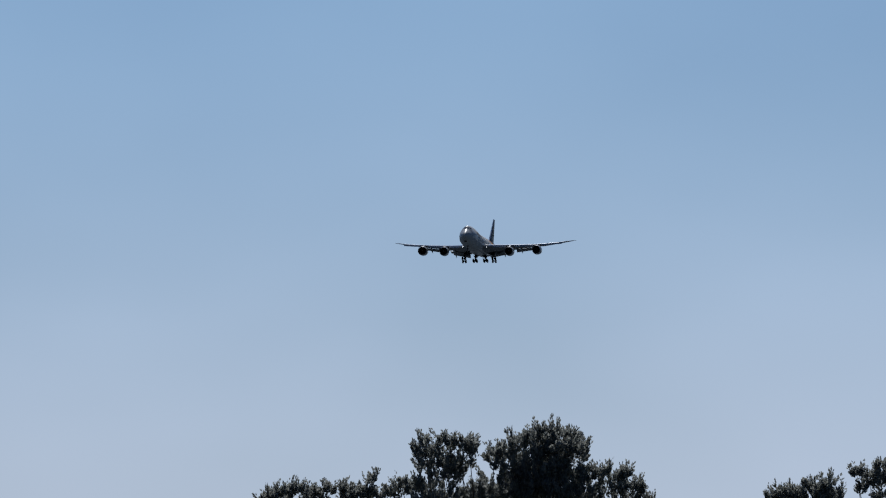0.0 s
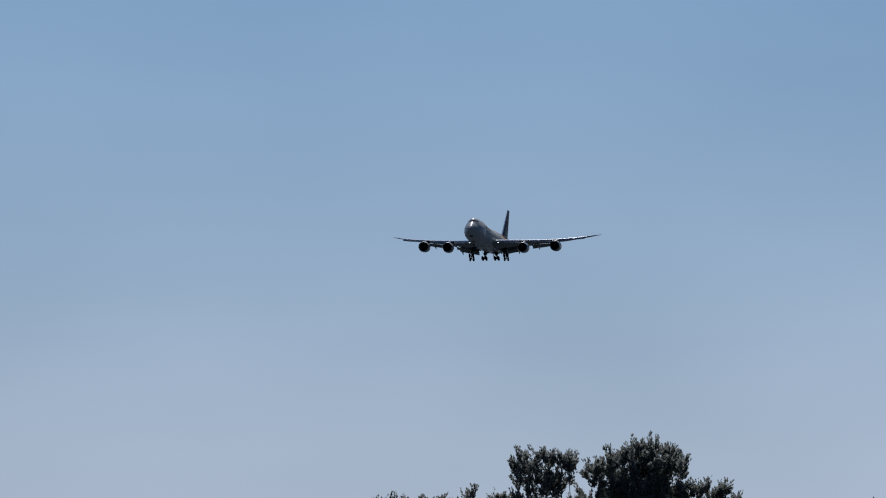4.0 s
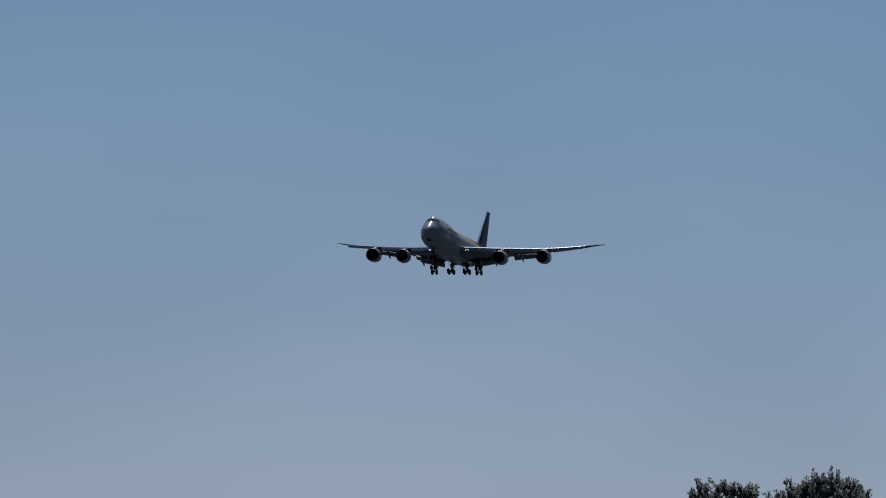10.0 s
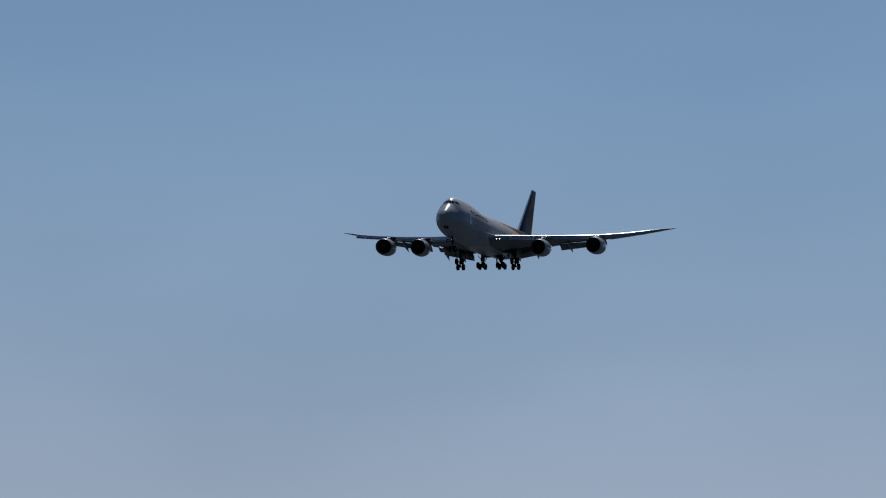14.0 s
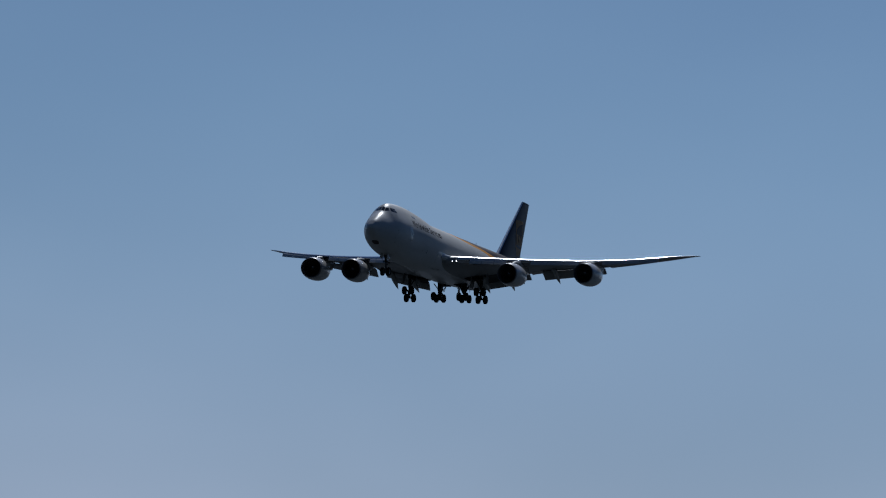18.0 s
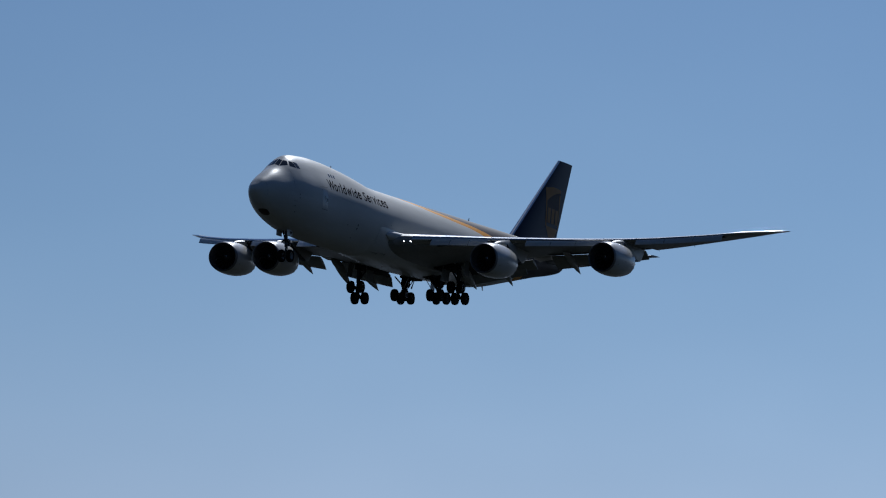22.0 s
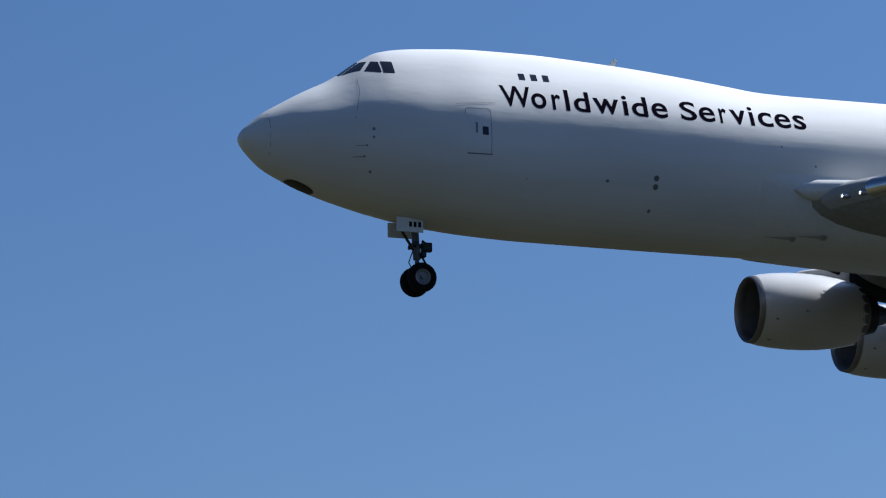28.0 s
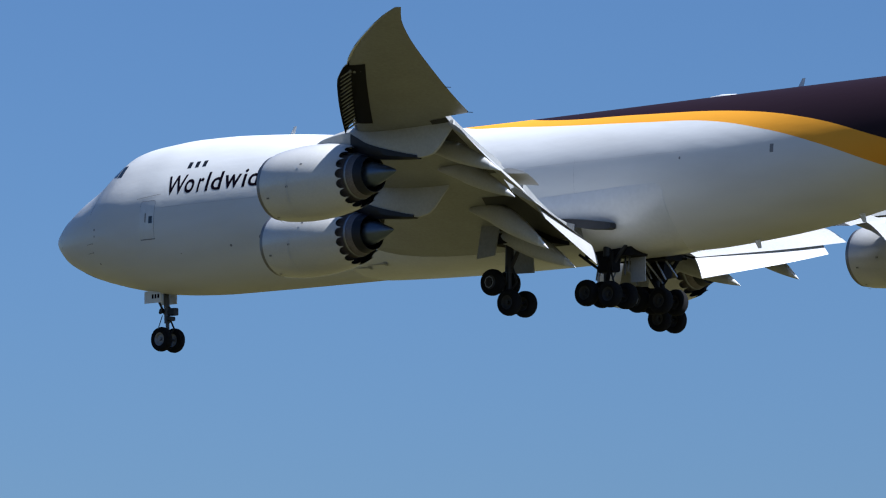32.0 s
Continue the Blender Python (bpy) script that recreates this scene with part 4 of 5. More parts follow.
    part("drag_brace", join(bar(at(7.3, 0, 2.5), at(8.0, 0, 1.4), 0.06)), gear_paint, nose)
    part("axle", bar(at(8.2, -0.5, 0.14), at(8.2, 0.5, 0.14), 0.07), gear_paint, nose)
    for d in (-0.46, 0.46):
        add_wheel(nose, 8.2, d, 0.14, 0.63, 0.44)
    return jet


def crown_point(s, y, proud=0.012):
    """A point on the fuselage's upper skin at a station and a distance off the centre line."""
    w, m, t, e = table(WIDE, s), table(WAIST, s), table(TOP, s), table(ROUND, s)
    lo, hi = 0.0, 1.0
    for _ in range(40):
        u = (lo + hi) / 2
        lo, hi = (u, hi) if w * crown_width(u, e) > abs(y) else (lo, u)
    return at(s, y, m + (t - m) * lo + proud)


def crown_patch(corners, proud=0.012, n=5, sheet=crown_point):
    (a, b, c, d) = corners
    verts, faces = [], []
    for j in range(n + 1):
        for i in range(n + 1):
            u, v = i / n, j / n
            p = [(a[k] * (1 - u) + b[k] * u) * (1 - v) + (d[k] * (1 - u) + c[k] * u) * v for k in (0, 1)]
            verts.append(sheet(p[0], p[1], proud))
    for j in range(n):
        for i in range(n):
            k = j * (n + 1) + i
            faces.append((k, k + 1, k + n + 2, k + n + 1))
    return outward((verts, faces))


def fairing_point(s, q, side, proud=0.0):
    """A point on the belly fairing, q radians below its widest line."""
    g = math.sin(math.pi * min(max((s - 22.5) / 21.5, 0.0), 1.0)) ** 0.55
    e = math.sin(math.pi * (q / math.pi - 0.02) / 0.96) ** 0.6
    c, d = math.cos(q), math.sin(q)
    return at(s, side * ((3.20 + 0.40 * g * e) * c ** (1 - 0.32 * g) + proud * c), 5.40 - (3.20 + 0.22 * g) * d ** (1 - 0.32 * g) - proud * d)


def skin_line(points, side, width=0.025, proud=0.006):
    """A narrow seam along station-height pairs on the fuselage's side."""
    geos = []
    for (s0, z0), (s1, z1) in zip(points, points[1:]):
        d = Vector((s1 - s0, z1 - z0))
        n = Vector((-d.y, d.x)).normalized() * width / 2
        geos.append(skin_patch(((s0 - n.x, z0 - n.y), (s1 - n.x, z1 - n.y), (s1 + n.x, z1 + n.y), (s0 + n.x, z0 + n.y)), side, proud, max(1, int(d.length / 0.3)), 1))
    return join(*geos)


def skin_disc(s, z, rs, rz, side, proud=0.006, n=14):
    """A round plate laid on the fuselage's side."""
    verts = [skin_point(s, z, side, proud)] + [skin_point(s + rs * math.cos(2 * math.pi * i / n), z + rz * math.sin(2 * math.pi * i / n), side, proud) for i in range(n)]
    return verts, [(0, 1 + i, 1 + (i + 1) % n) if side < 0 else (0, 1 + (i + 1) % n, 1 + i) for i in range(n)]


def blade(s, y, z, h, c, lean):
    """An antenna blade standing on or hanging from the skin."""
    rings = []
    for u in (0, 0.5, 1):
        cc = c * (1 - 0.45 * u)
        x0 = s + lean * u
        rings.append([at(x0 + cc * k, y + 0.035 * w * (1 - 0.5 * u), z + h * u) for k, w in ((0, 0), (0.3, 1), (1, 0), (0.3, -1))])
    return loft(rings)


def build_details(jet, body):
    # flight-deck glazing
    for side in (1, -1):
        panes = (((5.50, 8.58), (6.12, 8.47), (6.13, 9.06), (5.89, 9.12)), ((6.20, 8.46), (6.64, 8.43), (6.65, 9.05), (6.21, 9.08)))
        for q in panes:
            part("side_window", skin_patch(q, side, 0.008), glass, body, "dark flight-deck side window")
        q = ((4.66, side * 0.03), (4.64, side * 0.50), (5.47, side * 0.41), (5.55, side * 0.03))
        part("windscreen", crown_patch(q, 0.010), glass, body, "dark windscreen pane")
        q = ((4.67, side * 0.55), (5.38, side * 1.10), (5.77, side * 0.76), (5.52, side * 0.46))
        part("windscreen", crown_patch(q, 0.010), glass, body, "dark windscreen pane")
        for s in (12.05, 12.58, 13.11):
            part("upper_window", skin_patch(rect(s, 8.57, 0.27, 0.33), side, 0.006, 2, 2), glass, body, "small dark upper-deck window")
        door = part("crew_door", skin_patch(rect(9.82, 5.88, 1.07, 1.92), side, 0.003, 6, 10), white_paint, jet, "white crew door with small window")
        part("door_window", skin_patch(rect(10.1, 5.88, 0.26, 0.36), side, 0.007, 2, 2), glass, door)
        part("door_handle", skin_patch(rect(9.72, 6.0, 0.09, 0.46), side, 0.007, 1, 2), seam, door)
        part("door_seam", skin_line(((9.28, 6.6), (9.28, 6.78), (9.36, 6.86), (10.28, 6.86), (10.36, 6.78), (10.36, 4.92)), side, 0.022), seam, door)
        part("door_sill", skin_line(((9.33, 4.90), (10.42, 4.90)), side, 0.055), seam, door, "dark door sill")
        for line, w in ((((8.9, 7.02), (10.62, 7.16)), 0.022), (((4.72, 6.2), (4.86, 6.75), (5.08, 7.55), (5.12, 8.2)), 0.018), (((1.47, 4.45), (1.47, 5.2), (1.47, 6.0), (1.47, 6.6)), 0.015),
                        (((38.6, 4.0), (38.6, 6.6)), 0.006)):
            part("skin_seam", skin_line(line, side, w, 0.011), seam, body)
        part("lap_seam", skin_line([(10.7 + 1.5 * k, 6.46 - 0.002 * k) for k in range(24)], side, 0.022, 0.006), faint_seam, body)
        for s, z, w, h in ((5.43, 5.76, .13, .14), (5.43, 5.42, .10, .11), (5.42, 4.06, .12, .11), (5.17, 5.08, .09, .08), (5.10, 4.64, .09, .08), (12.0, 4.05, .07, .06), (15.56, 4.2, .17, .13), (17.62, 3.2, .14, .14), (23.33, 6.18, .09, .09), (24.85, 5.42, .10, .10), (45.2, 6.1, .12, .14), (50.8, 6.1, .22, .40)):
            part("vent", skin_disc(s, z, w / 2, h / 2, side) if w < 0.2 else skin_patch(rect(s, z, w, h), side, 0.006, 2, 2), seam, body)
        for z in (4.44, 4.10):
            part("outflow_vent", skin_disc(17.72, z, 0.12, 0.12, side), duct_paint, body, "round grey vent")
        for s, z in ((5.02, 5.06), (4.95, 4.62)):
            part("air_probe", skin_line(((s - 0.3, z), (s + 0.16, z + 0.02)), side, 0.022, 0.05), seam, body, "dark air-data probe")
        for s0, q in ((22.9, 1.02), (24.2, 0.94)):
            scoop = [[fairing_point(s0 + 1.45 * u, q + 0.035 * u * v - 0.02 * u, side, 0.012 + 0.03 * u * (1 - v * v)) for v in (-1, -0.5, 0, 0.5, 1)] for u in (0.0, 0.3, 0.6, 0.85, 1.0)]
            part("pack_inlet", loft(scoop, False, False, False), flap_paint, jet, "dark scooped air inlet")
            mouth = [[fairing_point(s0 + 1.22 + 0.2 * u, q + 0.045 * v - 0.02, side, 0.05) for v in (-1, 0, 1)] for u in (0, 1)]
            part("inlet_mouth", loft(mouth, False, False, False), wing_paint, jet, "dark mouth of the air inlet")
    # dark emblem panel under the chin
    chin = []
    for k in range(5):
        for i in range(24):
            a, q = 2 * math.pi * i / 24, max(k, 0.02) / 4
            s, y = 2.98 + 0.62 * q * math.copysign(abs(math.cos(a)) ** 0.8, math.cos(a)), 0.50 * q * math.copysign(abs(math.sin(a)) ** 0.8, math.sin(a))
            w, m, b = table(WIDE, s), table(WAIST, s), table(BOT, s)
            chin.append(at(s, y, m - (m - b) * math.sqrt(1 - (y / w) ** 2) - 0.012))
    part("chin_panel", outward((chin, [(k * 24 + i, k * 24 + (i + 1) % 24, (k + 1) * 24 + (i + 1) % 24, (k + 1) * 24 + i) for k in range(4) for i in range(24)])), chin_paint, body, "dark oval emblem panel under the nose")
    # antennas and lights
    for s, h, c in ((16.75, 0.42, 0.34), (49.7, 0.45, 0.36)):
        part("antenna", blade(s, 0, table(TOP, s) - 0.04, h, c, 0.3), white_paint, body, "pale blade antenna on the crown")
    part("antenna_hump", moved(lathe([(0, 0.01), (-0.2, 0.12), (-1.0, 0.18), (-1.8, 0.12), (-2.1, 0.01)], 16), Matrix.Translation(at(44.2, 0, table(TOP, 45) - 0.06))), white_paint, body)
    for s in (47.2, 53.5):
        part("antenna", blade(s, 0.2, table(BOT, s) + 0.04, -0.42, 0.4, 0.25), white_paint, body, "pale blade antenna under the belly")
    part("beacon", moved(lathe([(-0.1, 0.0), (-0.07, 0.1), (0.0, 0.14)], 12), Matrix.Translation(at(30, 0, 1.99)) @ pose(0, 0, 0, 0, 90, 0)), beacon_red, body, "red beacon lamp")
    for side in (1, -1):
        for s, y, z in ((25.58, 4.38, 3.93), (26.22, 4.80, 4.02)):
            place = Matrix.Translation(at(s - 0.02, side * y, z)) @ pose(0, 0, 0, 0, 6, side * 10)
            lamp = part("landing_light", moved(lathe([(-0.08, 0.0), (-0.08, 0.075), (0.02, 0.085), (0.05, 0.092), (0.0, 0.105), (-0.3, 0.105), (-0.3, 0.0)], 16), place), dull_metal, jet, "landing lamp recessed in the wing root")
            part("lens", moved(lathe([(-0.05, 0.0), (-0.053, 0.03), (-0.06, 0.055)], 16), place), lamp_glow, lamp, "bright lit lens")
    for side in (1, -1):
        rings = []
        for k in range(13):
            u = k / 12
            s = 23.9 + 3.6 * u
            h, w = 0.03 + 0.44 * math.sin(math.pi * min(0.5, u * 1.7)) ** 0.7, 0.05 + 1.55 * u ** 1.05
            rings.append([at(s, side * (3.22 + w * math.cos(a)), 4.36 + 0.10 * u + h * math.sin(a)) for a in [2 * math.pi * i / 16 for i in range(16)]])
        part("wing_root_fillet", loft(rings), white_paint, jet, "white pointed fillet where the wing's leading edge meets the body")
    strip = []
    for k in range(9):
        z = 9.3 + 9.7 * k / 8
        le = 60.2 + 11.65 * (z - 9.3) / 9.73
        strip.append([fin_skin(le + d, z, w, 0.012) for d, w in ((0.30, 1), (0.14, 1), (0.05, 1), (0.0, 1), (0.0, -1), (0.05, -1), (0.14, -1), (0.30, -1))])
    part("fin_leading_edge", loft(strip, False, False, False), bare_metal, next(o for o in jet.children if o.name == "fin"), "bare metal leading edge of the fin")
    # gold emblem on both faces of the fin
    for side in (1, -1):
        sheet = lambda s, z, proud: fin_skin(s, z, side, proud)
        field = crown_patch(((68.55, 12.4), (72.35, 12.6), (72.55, 15.6), (68.45, 15.4)), 0.014, 6, sheet)
        emblem = part("emblem", field, emblem_brown, jet, "faded brown shield emblem on the fin")
        arc = []
        for k in range(13):
            u = k / 12
            s = 68.45 + 4.15 * u
            top = 15.45 + 0.42 * math.sin(math.pi * min(u * 0.62 + 0.15, 1)) + 0.12 * u
            low = top - (0.35 + 1.15 * (1 - u) ** 1.3)
            arc.append([fin_skin(s, low, side, 0.02), fin_skin(s, (low + top) / 2, side, 0.02), fin_skin(s, top, side, 0.02)])
        part("emblem_band", loft(arc, False, False, False), emblem_gold, emblem, "gold curved band of the emblem")
        for a in (69.0, 70.15, 71.3):
            part("emblem_bar", crown_patch(((a, 12.0), (a + 0.8, 12.0), (a + 0.85, 13.6), (a + 0.05, 13.6)), 0.024, 4, sheet), emblem_gold, emblem)
        for a, b in ((68.45, 68.75), (72.25, 72.5)):
            part("emblem_edge", crown_patch(((a, 11.6), (b, 11.6), (b + 0.05, 15.3), (a, 15.3)), 0.02, 4, sheet), emblem_gold, emblem)
        part("emblem_point", crown_patch(((68.55, 11.6), (72.3, 11.6), (71.2, 10.4), (69.6, 10.4)), 0.018, 4, sheet), emblem_gold, emblem)
    # nose gear: doors, lamps, steering
    nose = next(o for o in jet.children if o.name.startswith("nose_gear"))
    for side in (1, -1):
        part("gear_door", box(at(8.24, side * 0.58 - 0.02, 2.02), at(7.08, side * 0.58 + 0.02, 2.64)), white_paint, nose, "white nose-gear door with a number in bars")
        for k in range(3):
            part("number_bar", box(at(7.62 + 0.2 * k, side * 0.605 - 0.004, 2.24), at(7.74 + 0.2 * k, side * 0.605 + 0.004, 2.46)), lettering, nose)
        part("taxi_lamp", moved(lathe([(0.06, 0.0), (0.05, 0.09), (-0.08, 0.07), (-0.1, 0.0)], 12), Matrix.Translation(at(7.92, side * 0.26, 1.55))), gear_paint, nose)
    part("steering_box", join(box(at(8.78, -0.16, 1.36), at(8.36, 0.16, 1.74), 0.05), box(at(8.5, -0.22, 1.1), at(8.3, 0.22, 1.32), 0.04)), gear_paint, nose, "dark steering unit behind the strut")
    part("steering_jack", join(bar(at(8.0, -0.35, 1.62), at(8.0, 0.35, 1.62), 0.11), bar(at(8.1, 0.0, 1.55), at(8.62, 0.0, 1.62), 0.10), bar(at(8.35, 0.1, 1.8), at(8.7, 0.1, 1.55), 0.05)), gear_paint, nose)
    part("torque_link", join(bar(at(8.33, 0, 1.2), at(8.62, 0, 0.72), 0.045), bar(at(8.62, 0, 0.72), at(8.28, 0, 0.25), 0.045)), gear_paint, nose)
    part("hose", join(bar(at(7.95, 0.16, 1.4), at(7.72, 0.2, 0.8), 0.022, n=6), bar(at(7.72, 0.2, 0.8), at(8.05, 0.15, 0.25), 0.022, n=6)), rubber, nose)
    # main gear doors and wells
    for side in (1, -1):
        part("wing_gear_door", loft([[at(s, side * (y + d), z) for d, s, y, z in ((-0.03, 35.6, 6.35, 3.7), (0.03, 35.6, 6.35, 3.7), (0.03, 36.8, 6.35, 3.8), (-0.03, 36.8, 6.35, 3.8))],
                                    [at(s, side * (y + d), z) for d, s, y, z in ((-0.03, 35.45, 6.6, 1.75), (0.03, 35.45, 6.6, 1.75), (0.03, 36.6, 6.6, 1.85), (-0.03, 36.6, 6.6, 1.85))]]), wing_paint, jet, "pale gear door beside the strut")
        part("shock_strut_door", loft([[at(s, side * y, z) for s, y, z in ((35.3, 4.3, 3.0), (36.9, 4.3, 3.0), (36.9, 4.36, 3.0), (35.3, 4.36, 3.0))],
                                      [at(s, side * y, z) for s, y, z in ((35.1, 4.1, 1.25), (36.9, 4.1, 1.2), (36.9, 4.16, 1.2), (35.1, 4.16, 1.25))]]), wing_paint, jet, "pale main gear door")
        if side > 0:
            part("body_gear_door", box(at(40.95, 0.72, 0.78), at(40.05, 0.78, 2.2)), flap_paint, jet, "grey body-gear door")
        # solid near-black boxes stand for the shade inside the open wells
        part("gear_well", box(at(41.0, side * 1.25 - 0.6, 1.965), at(38.1, side * 1.25 + 0.6, 2.6)), shade_black, jet, "dark box for the shade inside the wheel well")
        part("gear_well", box(at(38.3, side * 4.4 - 1.2, 2.5), at(35.3, side * 4.4 + 1.4, 3.0)), shade_black, jet, "dark box for the shade inside the wheel well")
        part("retract_jack", join(bar(at(38.9, side * 1.2, 2.1), at(39.5, side * 1.85, 0.7), 0.11), bar(at(40.3, side * 2.4, 2.1), at(39.6, side * 1.95, 0.8), 0.10), bar(at(38.3, side * 2.5, 2.1), at(39.4, side * 2.0, 1.2), 0.07), box(at(40.1, side * 1.9 - 0.3, 1.2), at(39.2, side * 1.9 + 0.3, 1.95), 0.08)), shade_black, jet, "dark retraction jacks above the wheels")
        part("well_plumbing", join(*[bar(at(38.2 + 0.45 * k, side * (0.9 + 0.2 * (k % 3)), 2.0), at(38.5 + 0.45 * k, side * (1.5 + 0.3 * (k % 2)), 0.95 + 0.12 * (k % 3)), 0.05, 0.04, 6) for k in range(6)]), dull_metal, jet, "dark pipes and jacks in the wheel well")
        part("flap_root_fairing", loft([[at(s0, side * y, z) for y, z in ((2.9, zt), (w, zt), (w, zb), (2.9, zb))] for s0, w, zt, zb in ((36.6, 3.3, 3.75, 3.70), (38.2, 3.62, 3.74, 3.42), (39.6, 3.66, 3.58, 3.16), (40.75, 3.5, 3.42, 3.06), (40.95, 3.3, 3.36, 3.12))]), well_grey, jet, "grey wedge-shaped fairing at the flap root")
    # wing leading edges in bare metal, ribs in the open leading-edge flaps
    wings = [o for o in jet.children if o.name.startswith("wing") and "door" not in o.name]
    for side, wing in zip((1, -1), wings):
        for y0, y1 in ((3.5, 4.85), (4.85, 10.7), (10.75, 13.5), (13.55, 19.7), (19.75, 22.3), (22.35, 28.4), (28.45, 33.3)):
            rings = []
            for k in range(6):
                y = y0 + (y1 - y0) * k / 5
                le, te, t = wing_edges(y)
                ch = te[0] - le[0]
                ring = []
                for x, up in ((0.06, 0), (0.04, 0), (0.03, 0), (0.015, 0), (0.006, 0), (0.0, 0), (0.006, 1), (0.015, 1), (0.03, 1)):
                    c = Vector((te[0] - le[0], te[1] - le[1]))
                    q = Vector(le) + c * x + Vector((-c.y, c.x)) * foil(t, x)[up] - c.normalized() * 0.012 + Vector((-c.y, c.x)).normalized() * (-0.014 if up else 0.014)
                    ring.append(at(q.x, side * y, q.y))
                rings.append(ring)
            part("leading_edge", loft(rings, False, False, False), flap_paint if y0 < 4 else edge_metal, wing, "bare metal leading edge")
        for y0, y1, c0, n in ((22.5, 29.2, 0.85, 16), (13.7, 19.5, 0.85, 10), (6.4, 10.5, 0.95, 7)):
            for k in range(n):
                y = y0 + (y1 - y0) * (k + 0.5) / n
                le, te, t = wing_edges(y)
                a = Vector(at(le[0] + 0.30, side * y, le[1] - 0.24))
                b = Vector(at(le[0] - c0 * 0.42, side * y, le[1] - 0.15 - c0 * 0.43))
                part("flap_rib", bar(a, b, 0.045, 0.03, 5), dull_metal, wing)
            # near-black sheet laid on the wing nose for the shade there
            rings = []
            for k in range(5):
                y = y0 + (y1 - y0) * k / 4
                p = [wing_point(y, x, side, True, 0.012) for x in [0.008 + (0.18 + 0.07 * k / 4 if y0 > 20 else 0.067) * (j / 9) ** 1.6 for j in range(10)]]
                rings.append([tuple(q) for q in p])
            part("leading_edge_bay", loft(rings, False, False, False), shade_black, wing, "dark sheet for the shade behind the leading-edge flap")
        # dark sheets laid below the wing for the shade in the coves
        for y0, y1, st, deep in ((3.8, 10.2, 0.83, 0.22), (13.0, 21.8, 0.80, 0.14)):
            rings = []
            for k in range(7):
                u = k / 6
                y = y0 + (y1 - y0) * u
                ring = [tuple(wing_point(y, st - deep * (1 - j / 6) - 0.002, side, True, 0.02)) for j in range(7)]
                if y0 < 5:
                    # the sheet runs on under the fore flap, dark for its shaded underside
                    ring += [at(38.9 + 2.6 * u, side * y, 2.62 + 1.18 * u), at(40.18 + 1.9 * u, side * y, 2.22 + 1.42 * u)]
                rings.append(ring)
            part("flap_cove", loft(rings, False, False, False), cove_shade, wing, "dark sheet for the shade in the open flap cove")
        for y in (22.0, 25.2):
            part("static_wick", bar(wing_point(y, 0.99, side), wing_point(y, 0.99, side) - Vector((0.35, 0, 0.05)), 0.015, n=5), shade_black, wing)


chin_paint = material("chin_paint", (0.022, 0.012, 0.012), 0.5, vary=0.5, scale=3.0)
beacon_red = material("beacon_red", (0.5, 0.02, 0.01), 0.25)
emblem_brown = material("emblem_brown", (0.050, 0.032, 0.028), 0.5, gloss=0.06)
emblem_gold = material("emblem_gold", (0.33, 0.17, 0.045), 0.5, gloss=0.08)
tail_paint = material("tail_paint", (0.024, 0.022, 0.030), 0.34, gloss=0.25)
jet = build_freighter()
build_details(jet, next(o for o in jet.children if o.name == "fuselage"))


def flex(ob):
    """The starboard wing rides a little higher and lies a little flatter than the port one."""
    if ob.type == "MESH":
        for v in ob.data.vertices:
            if v.co.y < -8:
                v.co.z += 0.024 * (min(-v.co.y, 21.5) - 8) - 0.017 * max(0, -v.co.y - 21.5)
            if v.co.y < -18:
                v.co.y -= 0.07 * (-v.co.y - 18)
        if ob.name.split(".")[0] in ("outboard_flap", "inboard_flap", "flap_vane", "inboard_aileron", "flap_track_fairing", "fairing_tip"):
            for v in ob.data.vertices:
                if v.co.y < -3:
                    v.co.y -= min(0.3, 0.05 * (-v.co.y - 3))
    for child in ob.children:
        flex(child)


for ob in list(jet.children):
    if ob.name.split(".")[0] in ("wing", "engine", "pylon"):
        flex(ob)


# ---- trees ----
TREE_RANGE = 150.0
TREE_AZ = radians(-170.476)


def tree_spot(u, depth=0.0):
    """Ground position u metres to the right of the first line of sight, at the trees' distance."""
    d = TREE_RANGE + depth
    f, r = Vector((math.cos(TREE_AZ), math.sin(TREE_AZ), 0)), Vector((math.sin(TREE_AZ), -math.cos(TREE_AZ), 0))
    return f * d + r * u


